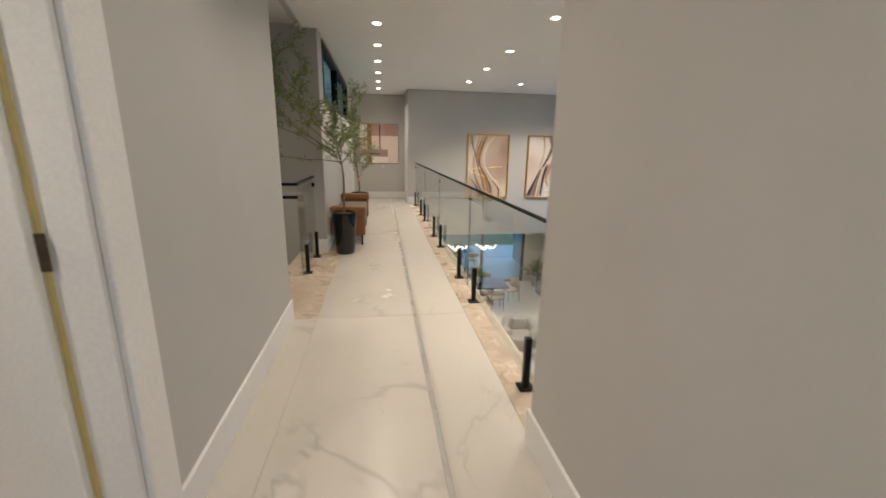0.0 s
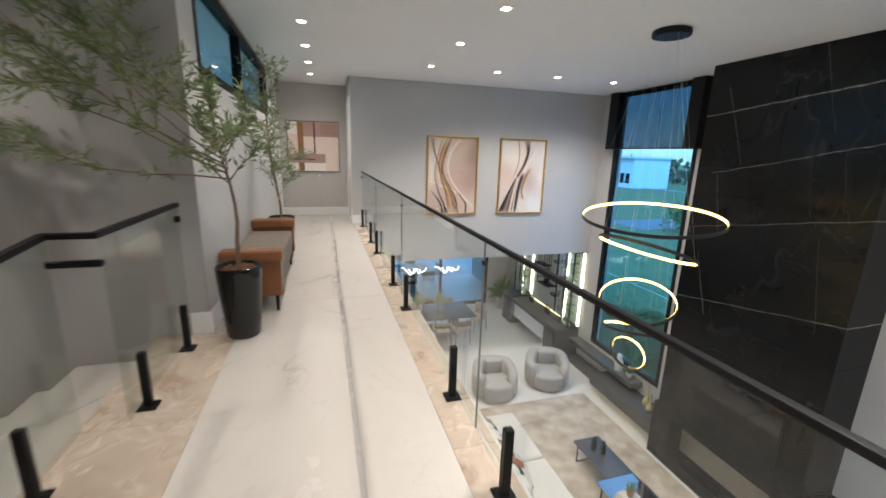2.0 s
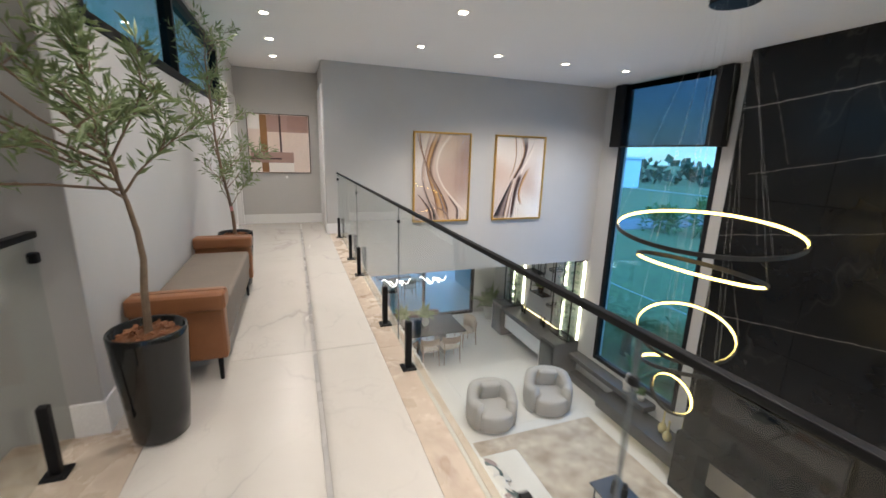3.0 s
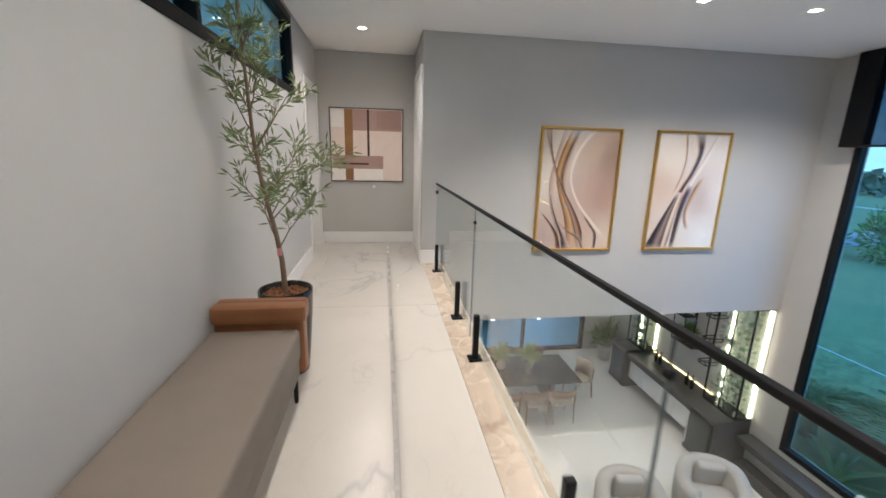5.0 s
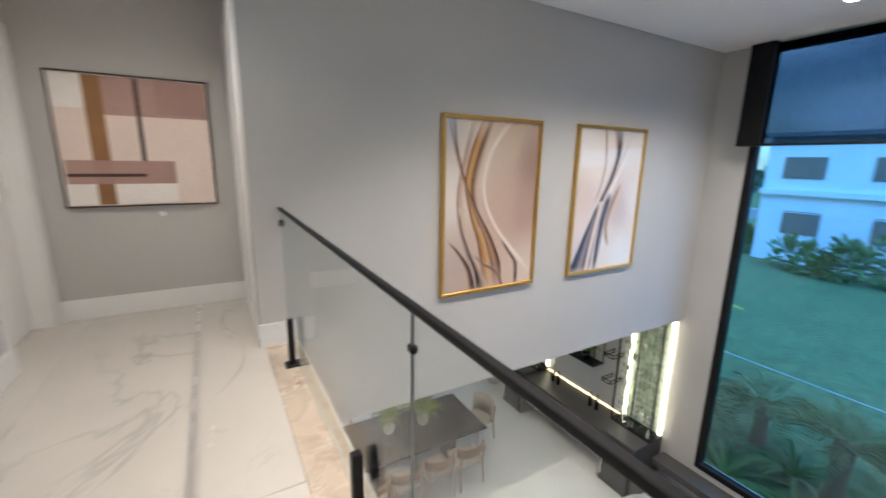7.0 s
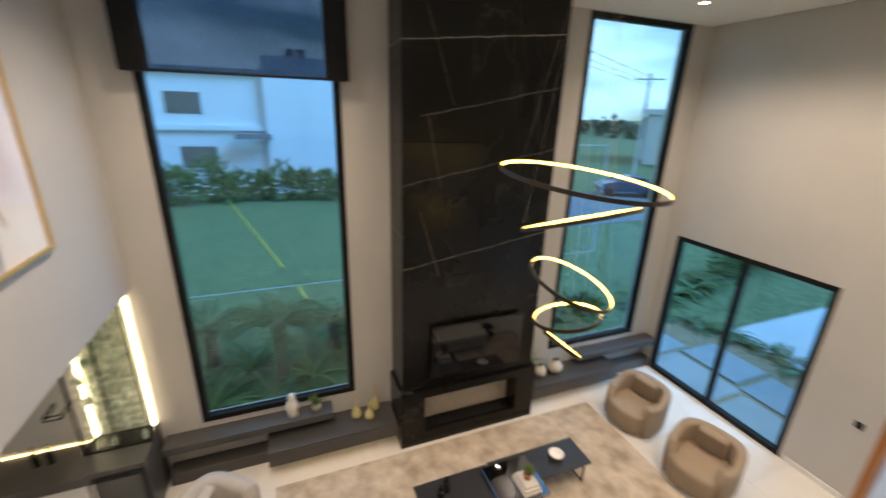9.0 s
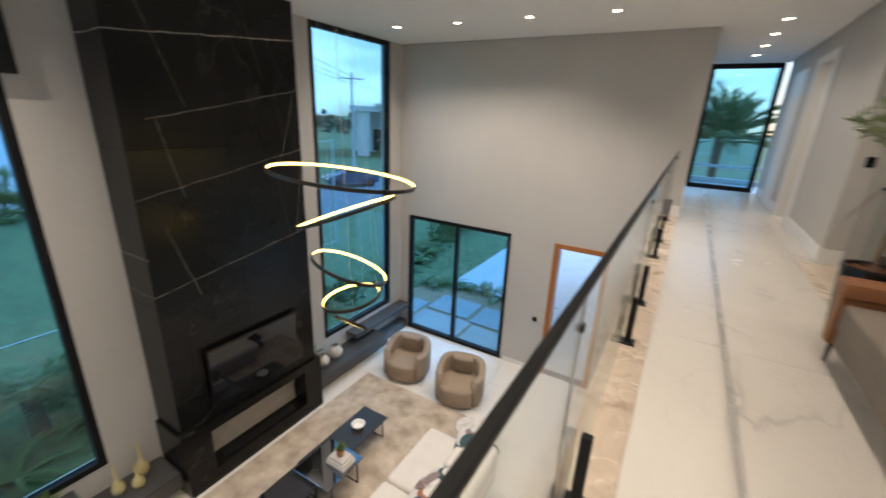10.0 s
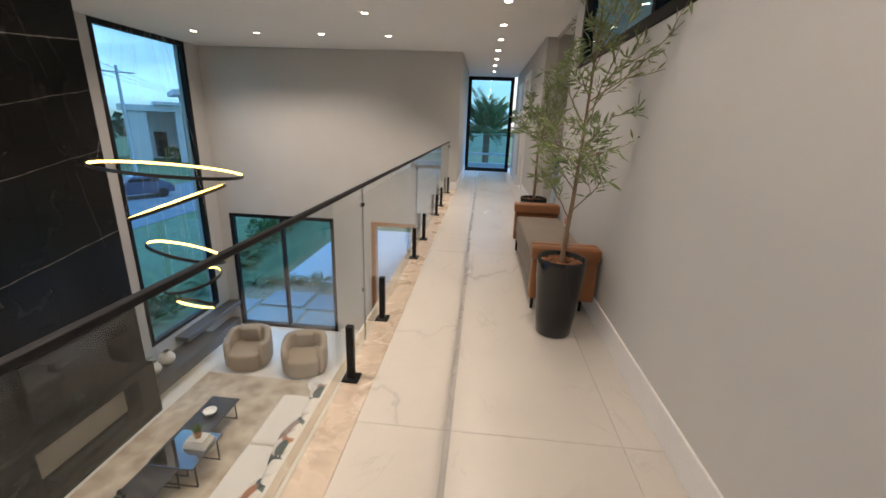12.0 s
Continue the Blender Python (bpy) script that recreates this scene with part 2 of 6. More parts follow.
structure("wall_stair_west", box(-4.4, -4.2, 3.46, 6.3, LF, CEIL + 0.06), WALLSHADE, "grey stairwell wall with its shade in the colour", "wall")
structure("wall_stair_south", box(-4.2, -0.83, 3.46, 3.66, LF, CEIL + 0.06), WALLSHADE, "grey stairwell wall with its shade in the colour", "wall")
structure("wall_lower_west", box(-1.2, -1.0, 1.7, 20.0, LF, SOF), WALL, "grey wall of the lower floor", "wall")
GAP = 0.022  # shadow gap between the plaster sheet and the walls
sheet = box(-0.83, 7.0, -2.6, 12.78, CEIL + 0.035, CEIL + 0.2)
for x0, x1, y0, y1 in ((-0.618 + GAP, 7.0 - GAP, 1.906 + GAP, 11.41 - GAP), (-0.79, -0.618 + GAP, 3.66, 6.13), (-0.63 + GAP, 0.935 - GAP, -2.59, 1.906 + GAP), (-0.618 + GAP, 0.925 - GAP, 11.41 - GAP, 12.78 - GAP)):
    add_box(sheet, x0, x1, y0, y1, CEIL, CEIL + 0.034)
structure("ceiling", sheet, CEILM, "smooth white plaster ceiling with recessed lights", "ceiling")
structure("ceiling_stair", box(-4.2, -0.85, 3.66, 6.13, CEIL + 0.04, CEIL + 0.2), CEILM, "white plaster ceiling over the stairwell", "ceiling")
structure("beam", box(-0.85, -0.79, 3.66, 6.13, CEIL - 0.02, CEIL + 0.2), WALL, "painted beam beside the stairwell", "beam")
structure("ceiling_dining", box(-1.0, 7.0, 11.56, 20.0, SOF, SOF + 0.15), CEILM, "white plaster ceiling over the dining area", "ceiling")
structure("floor_slab", box(-1.0, 1.2, 3.66, 12.78, SOF, FL - 0.03), CEILM, "gallery slab", "floor")
structure("floor_slab_south", box(-0.83, 0.935, -2.6, 3.66, SOF, FL - 0.03), CEILM, "gallery slab", "floor")
structure("floor_lower_base", box(-1.2, 7.0, 1.7, 20.0, LF - 0.2, LF - 0.01), PORCELAIN, "lower floor slab", "floor")


# out-of-view roof, added so its eaves keep sun off the high window
structure("roof", add_box(box(-2.6, 7.6, -3.2, 20.2, CEIL + 0.25, CEIL + 0.5), -5.4, -2.6, -3.2, 6.4, CEIL + 0.25, CEIL + 0.5), CEILM, "unseen flat roof slab with eaves, added to block sun and sky", "roof")


# ---- windows and doors of the setting ----
def framed_window(name, axis, at, a0, a1, z0, z1, w=0.06, d=0.09, mullions=(), label="", glass=None):
    """A black aluminium window; at is the inner plane, depth goes outwards by d (signed)."""
    e = empty(name, (0, 0, 0), label, "window", "", "structure")

    def bar(n, p, q, s, t):
        bm = box(*sorted((at, at + d)), p, q, s, t, 0.004, 1) if axis == "x" else box(p, q, *sorted((at, at + d)), s, t, 0.004, 1)
        part(n, bm, BLACK, e)

    bar("window_frame", a0, a1, z1 - w, z1)
    bar("window_frame", a0, a1, z0, z0 + w)
    bar("window_frame", a0, a0 + w, z0 + w, z1 - w)
    bar("window_frame", a1 - w, a1, z0 + w, z1 - w)
    edges = [a0 + w]
    for m in mullions:
        bar("mullion", m - w * 0.4, m + w * 0.4, z0 + w, z1 - w)
        edges += [m - w * 0.4, m + w * 0.4]
    edges.append(a1 - w)
    for p, q in zip(edges[::2], edges[1::2]):
        mid = at + d * 0.5
        bm = box(mid - 0.004, mid + 0.004, p, q, z0 + w, z1 - w) if axis == "x" else box(p, q, mid - 0.004, mid + 0.004, z0 + w, z1 - w)
        g = part("pane", bm, glass or PANE, e)
        g.visible_shadow = False
    return e


framed_window("window_1", "x", 6.99, 8.596, 10.901, -3.21, 2.995, 0.09, 0.12, (), "tall black-framed window behind a half-lowered shade")
framed_window("window_2", "x", 6.99, 2.365, 4.632, -3.205, 2.995, 0.09, 0.12, (), "tall black-framed window beside the marble chimney")
framed_window("window_3", "y", 1.916, 3.976, 6.73, LF, -0.874, 0.09, -0.13, (5.35,), "black-framed sliding glass door to the garden")
framed_window("window_4", "x", -0.608, 6.56, 11.12, 2.13, 2.98, 0.08, -0.12, (8.6,), "black-framed high strip window in the gallery")
framed_window("window_5", "y", -2.594, -0.54, 0.935, 0.0, 3.0, 0.11, -0.12, (), "black-framed glass door at the corridor end")


# ---- lamps in the ceilings ----
TRIM = mottled("lamp_trim", (0.75, 0.72, 0.66), (0.8, 0.77, 0.7), 5, (0.4, 0.5))


def downlight(x, y, z, power, square=False, angle=95):
    e = empty("downlight", (x, y, z), "small recessed warm ceiling downlight, switched on", "downlight", "ceiling downlights")
    if square:
        bm = box(x - 0.075, x + 0.075, y - 0.075, y + 0.075, z - 0.006, z - 0.001, 0.002, 1)
        part("trim", bm, TRIM, e)
        part("lens", box(x - 0.038, x + 0.038, y - 0.038, y + 0.038, z - 0.009, z - 0.0065), LAMP, e)
    else:
        part("trim", lathe([(0.05, 0), (0.065, 0), (0.062, -0.006), (0.05, -0.006)], 24, x, y, z - 0.001), TRIM, e)
        part("lens", lathe([(0.0, 0), (0.045, 0), (0.045, -0.004), (0.0, -0.004)], 20, x, y, z - 0.002), LAMP, e)
    s = new("downlight_beam", bpy.data.lights.new("downlight_beam", "SPOT"))
    s.data.energy, s.data.spot_size, s.data.spot_blend, s.data.color = power, radians(angle), 0.9, (1.0, 0.93, 0.83)
    s.data.shadow_soft_size = 0.04
    s.matrix_world = Matrix.Translation((x, y, z - 0.02))
    return e


for k, y in enumerate((-1.27, -0.06, 1.09, 2.21, 3.34, 4.47, 5.72, 6.83, 8.0, 9.17, 10.34, 11.47)):
    downlight(0.165, y, CEIL, 32 if y < 2 else (45 if y < 9 else (42 if y < 11 else 64)), False, 114 if y < 10 else 146)
for x, y in ((2.2, 3.45), (2.2, 5.05), (2.2, 6.75), (2.2, 8.22), (2.2, 9.8), (3.44, 9.8), (4.68, 9.8), (5.93, 9.8), (3.45, 3.5), (4.7, 3.5), (5.9, 3.55)):
    downlight(x, y, CEIL, 100 if x < 3 and 4 < y < 9 else 185, True, 105 if x < 3 else 135)
downlight(-2.2, 4.9, CEIL + 0.04, 95, False, 150)


# ---- gallery floor ----
GROUT = mottled("grout", (0.42, 0.39, 0.35), (0.46, 0.43, 0.39), 20, (0.7, 0.8))


def slab_piece(parent, cache, x0, x1, y0, y1, z, mat, name="slab"):
    """One stone slab, sharing its mesh with slabs of the same size."""
    key = (round(x1 - x0, 3), round(y1 - y0, 3), mat.name)
    if key not in cache:
        ob = obj(name, box(-(x1 - x0) / 2, (x1 - x0) / 2, -(y1 - y0) / 2, (y1 - y0) / 2, -0.02, 0, 0.0015, 1), mat)
        cache[key] = ob.data
    else:
        ob = new(name, cache[key])
    ob.parent = parent
    ob.location = ((x0 + x1) / 2, (y0 + y1) / 2, z)
    return ob


def gallery_floor():
    floor = structure("floor", box(-1.02, 1.2, -2.59, 12.78, FL - 0.03, FL - 0.003), GROUT, "polished white marble floor with grey veins", "floor")
    cache, j = {}, 0.0015
    ys = [-2.59, 0.565, 3.66, 6.755, 9.8, 12.78]
    for y0, y1 in zip(ys, ys[1:]):
        for x0, x1 in ((-0.4085, 0.4545), (0.4555, 0.4815), (0.4825, 0.9505)):
            slab_piece(floor, cache, x0, x1, y0 + j, y1 - j, FL, INLAY if x1 - x0 < 0.05 else MARBLE)
    for y0, y1 in ((-2.59, 0.565), (0.565, 3.66)):
        slab_piece(floor, cache, -0.63, -0.41 - j, y0 + j, y1 - j, FL, MARBLE)
    for y0, y1 in ((6.13, 9.8), (9.8, 12.78)):
        slab_piece(floor, cache, -0.815, -0.41 - j, y0 + j, y1 - j, FL, MARBLE)
    for y0, y1 in ((3.66, 4.9), (4.9, 6.13)):
        slab_piece(floor, cache, -1.02, -0.41 - j, y0 + j, y1 - j, FL, ONYX, "border_stone")
    for k in range(4):
        y0, y1 = 1.906 + k * 2.376, 1.906 + (k + 1) * 2.376
        slab_piece(floor, cache, 0.952 + j, 1.135, y0 + j, y1 - j, FL, ONYX, "border_stone")
        slab_piece(floor, cache, 1.158, 1.2, y0 + j, y1 - j, FL, ONYX, "border_stone")
        slab_piece(floor, cache, 1.138, 1.155, y0 + j, y1 - j, FL - 0.002, MARBLE, "edge_strip")


gallery_floor()
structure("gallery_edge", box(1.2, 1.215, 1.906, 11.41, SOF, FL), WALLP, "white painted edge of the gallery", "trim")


def lower_floor():
    floor = structure("floor_lower", box(-1.0, 7.0, 1.706, 16.3, LF - 0.03, LF - 0.003), GROUT, "polished pale porcelain tile floor", "floor")
    cache = {}
    for i in range(7):
        for k in range(12):
            x0, y0 = -1.0 + i * 1.2, 1.706 + k * 1.216
            x1 = min(x0 + 1.2, 7.0)
            slab_piece(floor, cache, x0 + 0.001, x1 - 0.001, y0 + 0.001, y0 + 1.215, LF, PORCELAIN, "tile")


lower_floor()


def baseboard(name, x0, x1, y0, y1, z=0.0, h=0.19):
    structure(name, box(x0, x1, y0, y1, z, z + h, 0.003, 1), WHITE, "tall white lacquered skirting board", "baseboard")


baseboard("baseboard_west", -0.618, -0.602, 6.13, 11.678)
baseboard("baseboard_west_end", -0.62, -0.602, 6.108, 6.13)
baseboard("baseboard_recess", -0.76, -0.62, 6.108, 6.13)
baseboard("baseboard_end", -0.62, 0.925, 12.762, 12.78)
baseboard("baseboard_near_west", -0.63, -0.612, 1.58, 3.66)
baseboard("baseboard_near_west_end", -0.83, -0.612, 3.66, 3.678)
baseboard("baseboard_near_west_south", -0.63, -0.612, -2.5, 0.3)
baseboard("baseboard_near_east", 0.917, 0.935, -2.5, 1.906)
baseboard("baseboard_near_east_end", 0.917, 1.08, 1.906, 1.924)
baseboard("baseboard_north", 0.907, 1.2, 11.392, 11.41)
baseboard("baseboard_south", 3.1, 3.9, 1.906, 1.921, LF, 0.1)


# ---- doorways of the gallery ----
def doorway_start():
    e = empty("door_1", (-0.63, 0.9, 0), "white lacquered door frame of an open doorway", "door frame", "", "structure")
    part("casing", box(-0.632, -0.606, 1.42, 1.58, 0, 2.72, 0.004, 1), WHITE, e)
    part("casing", box(-0.632, -0.606, 0.24, 0.4, 0, 2.72, 0.004, 1), WHITE, e)
    part("casing", box(-0.632, -0.606, 0.4, 1.42, 2.6, 2.72, 0.004, 1), WHITE, e)
    part("jamb", box(-0.83, -0.63, 1.395, 1.42, 0, 2.6, 0.002, 1), WHITE, e)
    part("jamb", box(-0.83, -0.63, 0.4, 0.425, 0, 2.6, 0.002, 1), WHITE, e)
    part("door_leaf", box(-1.64, -0.762, 1.35, 1.39, 0.005, 2.595, 0.003, 1), WHITE, e)
    part("seal", box(-0.760, -0.748, 1.380, 1.395, 0, 2.6), mottled("brush_seal", (0.62, 0.5, 0.2), (0.55, 0.43, 0.17), 30, (0.6, 0.7)), e, "yellowed brush seal")
    part("strike_plate", box(-0.775, -0.735, 1.378, 1.384, 1.16, 1.27, 0.002, 1), mottled("bronze", (0.10, 0.08, 0.06), (0.14, 0.11, 0.08), 30, (0.35, 0.5), 0.9), e, "dark bronze strike plate")
    # unseen walls added behind the doorway to hide the sky
    part("panel", add_box(add_box(box(-2.6, -2.5, -0.6, 1.9, 0, 2.72), -2.5, -0.83, -0.7, -0.6, 0, 2.72), -2.5, -0.83, 1.8, 1.9, 0, 2.72), WALLP, e)


def side_room():
    """A plain unseen room, added beyond the first doorway to shut out sky and brighten its jamb."""
    structure("ceiling_room", box(-2.6, -0.83, -0.7, 1.9, 2.72, 2.8), CEILM, "white ceiling of the unseen side room, added to block sky", "ceiling")
    structure("floor_room", box(-2.6, -0.83, -0.7, 1.9, -0.2, -0.002), MARBLE, "pale floor added to the unseen side room", "floor")
    # lamp out of view, added to whiten the door jamb
    downlight(-1.3, 0.5, 2.72, 55, False, 150)


def doorway_north():
    e = empty("door_2", (-0.62, 12.2, 0), "white lacquered door beside the end wall", "door", "", "structure")
    part("casing", box(-0.62, -0.598, 11.68, 11.77, 0, 2.47, 0.004, 1), WHITE, e)
    part("casing", box(-0.62, -0.598, 12.692, 12.758, 0, 2.47, 0.004, 1), WHITE, e)
    part("casing", box(-0.62, -0.598, 11.772, 12.69, 2.382, 2.47, 0.004, 1), WHITE, e)
    part("jamb", box(-0.815, -0.622, 12.675, 12.694, 0, 2.378), WHITE, e)
    part("jamb", box(-0.815, -0.622, 11.766, 11.785, 0, 2.378), WHITE, e)
    part("jamb_head", box(-0.815, -0.622, 11.787, 12.673, 2.362, 2.384), WHITE, e)
    part("leaf", box(-0.815, -0.78, 11.787, 12.673, 0.004, 2.36, 0.003, 1), WHITE, e)
    part("handle_plate", box(-0.619, -0.598, 11.52, 11.58, 1.13, 1.29, 0.003, 1), BLACK, e, "black handle plate")
    part("lock", box(-0.775, -0.745, 12.668, 12.677, 1.1, 1.22, 0.002, 1), TRIM, e)
    f = empty("door_3", (0.925, 12.1, 0), "white lacquered door facing the corridor", "door", "", "structure")
    part("casing", box(0.90, 0.926, 11.57, 11.66, 0, 2.65, 0.004, 1), WHITE, f)
    part("casing", box(0.90, 0.926, 12.58, 12.67, 0, 2.65, 0.004, 1), WHITE, f)
    part("casing", box(0.90, 0.926, 11.66, 12.58, 2.56, 2.65, 0.004, 1), WHITE, f)
    part("leaf", box(0.912, 0.926, 11.66, 12.58, 0, 2.56), WHITE, f)
    g = empty("door_4", (-0.63, -0.9, 0), "white lacquered corridor door near the glass end", "door", "", "structure")
    for y0, y1, z0, z1 in ((-1.55, -1.46, 0, 2.65), (-0.49, -0.4, 0, 2.65), (-1.46, -0.49, 2.56, 2.65)):
        part("casing", box(-0.632, -0.605, y0, y1, z0, z1, 0.004, 1), WHITE, g)
    part("leaf", box(-0.632, -0.616, -1.46, -0.49, 0, 2.56), WHITE, g)


doorway_start()
side_room()
doorway_north()
kn = empty("wall_sensor", (0.25, 12.78, 0.95), "small round white wall sensor below the painting", "sensor")
part("cap", lathe([(0.0, 0.02), (0.02, 0.02), (0.026, 0.01), (0.026, 0.0)], 16), WHITE, kn)
kn.children[0].matrix_parent_inverse = Matrix.Identity(4)
kn.children[0].rotation_euler = (radians(90), 0, 0)


# ---- balustrades ----
POSTY = [10.99, 9.443, 8.645, 7.085, 6.293, 4.737, 3.932, 2.391]


def post(parent, x, y, z=0.0):
    p = part("post", add_box(box(x - 0.022, x + 0.022, y - 0.02, y + 0.02, z + 0.012, z + 0.36, 0.004, 1), x - 0.05, x + 0.05, y - 0.05, y + 0.05, z, z + 0.014, 0.003, 1), BLACK, parent)
    for dx in (-0.035, 0.035):
        for dy in (-0.035, 0.035):
            part("bolt", lathe([(0.0, 0.006), (0.005, 0.006), (0.006, 0.0)], 6, x + dx, y + dy, z + 0.014), BLACK, p)


SEAL = mottled("glass_joint", (0.10, 0.11, 0.11), (0.14, 0.15, 0.15), 20, (0.3, 0.4))


def gallery_balustrade():
    e = empty("glass_balustrade", (1.13, 6.6, 0), "frameless glass balustrade with black posts and handrail", "balustrade")
    for y in POSTY:
        post(e, 1.09, y)
    ends = [11.39, 9.0, 6.74, 4.4, 1.95]
    for a, b in zip(ends, ends[1:]):
        g = part("glass_panel", box(1.122, 1.132, b + 0.006, a - 0.006, 0.01, 1.106, 0.002, 1), GLASS, e)
        g.visible_shadow = False
    for y in ends[1:-1]:
        part("clamp", box(1.116, 1.138, y - 0.016, y + 0.016, 0.98, 1.005, 0.005, 1), BLACK, e)
        part("joint", box(1.1225, 1.1315, y - 0.003, y + 0.003, 0.012, 1.104), SEAL, e, "thin dark glass joint")
    for y in (11.37, 1.97):
        part("wall_clamp", box(1.112, 1.152, y - 0.02, y + 0.02, 0.98, 1.03, 0.006, 1), BLACK, e)
    part("handrail", box(1.114, 1.140, 1.91, 11.41, 1.105, 1.125, 0.005, 2), BLACK, e)


def stair_balustrade():
    e = empty("stair_balustrade", (-0.8, 5, 0), "glass guard with black rail beside the stairwell", "balustrade")
    for x, y in ((-0.72, 5.08), (-0.72, 5.84), (-0.93, 4.43)):
        post(e, x, y)
    for x, a, b, drop in ((-0.765, 4.93, 6.11, 0.0), (-0.975, 3.68, 4.9, 0.14)):
        sheet, bar = box(x - 0.005, x + 0.005, a, b, 0.01, 1.08, 0.002, 1), box(x - 0.022, x + 0.022, a - 0.02, b, 1.078, 1.11, 0.007, 2)
        for bm in (sheet, bar):  # the rail over the lower landing dips away from the corner
            for v in bm.verts:
                if v.co.z > 0.5:
                    v.co.z -= drop * (b - v.co.y) / (b - a)
        g = part("glass_panel", sheet, GLASS, e)
        g.visible_shadow = False
        part("handrail", bar, BLACK, e)
    part("handrail_link", box(-0.99, -0.745, 4.88, 4.92, 1.078, 1.11, 0.007, 2), BLACK, e)
    part("clamp", box(-0.99, -0.75, 4.895, 4.93, 0.93, 0.965, 0.006, 1), BLACK, e)
    part("wall_clamp", box(-0.785, -0.745, 6.07, 6.11, 0.96, 1.01, 0.006, 1), BLACK, e)


gallery_balustrade()
stair_balustrade()


def stairs():
    e = empty("staircase", (-2.6, 4.9, LF), "pale stone stair flight in the dark stairwell", "staircase", "", "structure")
    for k in range(9):
        part("step", box(-1.3 - (k + 1) * 0.29, -1.02 - k * 0.29, 3.68, 6.1, -0.18 * (k + 2), -0.18 * (k + 1), 0.004, 1), MARBLE, e)


stairs()

# ---- pictures ----
GOLD = mottled("gilt_frame", (0.62, 0.36, 0.09), (0.70, 0.43, 0.13), 12, (0.28, 0.4), 0.8, 90, 0.03)
DARKWOOD = mottled("dark_walnut_frame", (0.05, 0.03, 0.022), (0.07, 0.045, 0.03), 10, (0.4, 0.5))


def frame_bars(e, x0, x1, y, z0, z1, w, d, mat):
    for a, b, c, f in ((x0, x1, z1 - w, z1), (x0, x1, z0, z0 + w), (x0, x0 + w, z0 + w, z1 - w), (x1 - w, x1, z0 + w, z1 - w)):
        part("frame", box(a, b, y - d, y, c, f, 0.004, 1), mat, e)


def paint(name, a, b, scale=2.5):
    return mottled(name, a, b, scale, (0.3, 0.4), 0, 50, 0.01)


BRONZE = paint("paint_bronze", (0.34, 0.17, 0.06), (0.22, 0.10, 0.04))
UMBER = paint("paint_umber", (0.045, 0.022, 0.025), (0.07, 0.035, 0.03))
PRINT = material("printed_canvas", (0.6, 0.5, 0.4), 0.45)
ink = PRINT.node_tree.nodes.new("ShaderNodeVertexColor")
ink.layer_name = "ink"
PRINT.node_tree.links.new(ink.outputs[0], PRINT.node_tree.nodes["Principled BSDF"].inputs["Base Color"])
DARK, MAROON, GILT, HONEY, IVORY, SAND, SMOKE = (0.025, 0.014, 0.014), (0.11, 0.045, 0.03), (0.42, 0.20, 0.06), (0.62, 0.37, 0.16), (0.86, 0.78, 0.69), (0.60, 0.43, 0.32), (0.36, 0.26, 0.22)


def wash(tones, u, v):
    """Colour of the soft background at (u, v), blended from a few tones."""
    total, out = 0.0, [0.0, 0.0, 0.0]
    for tu, tv, col in tones:
        w = 1.0 / ((u - tu) ** 2 + 1.6 * (v - tv) ** 2 + 0.02) ** 1.5
        total += w
        out = [a + w * b for a, b in zip(out, col)]
    return [a / total for a in out]


def spline(pts, t):
    i = min(int(t), len(pts) - 2)
    f = t - i
    a, b, c, d = (pts[min(max(i + k, 0), len(pts) - 1)] for k in (-1, 0, 1, 2))
    return [0.5 * (2 * q + (r - p) * f + (2 * p - 5 * q + 4 * r - w) * f * f + (3 * q - p - 3 * r + w) * f ** 3) for p, q, r, w in zip(a, b, c, d)]


def painted(name, e, rows, place, layer):
    """A sheet of ink from rows of (u, v, colour)."""
    bm = bmesh.new()
    lay = bm.loops.layers.color.new("ink")
    grid = [[(bm.verts.new(place(u, v, layer)), col) for u, v, col in row] for row in rows]
    for ra, rb in zip(grid, grid[1:]):
        for k in range(len(ra) - 1):
            quad = (ra[k], ra[k + 1], rb[k + 1], rb[k])
            f = bm.faces.new([q[0] for q in quad])
            f.smooth = True
            for loop, q in zip(f.loops, quad):
                loop[lay] = (*[12.92 * c if c < 0.0031 else 1.055 * c ** (1 / 2.4) - 0.055 for c in q[1]], 1.0)
    return part(name, bm, PRINT, e)


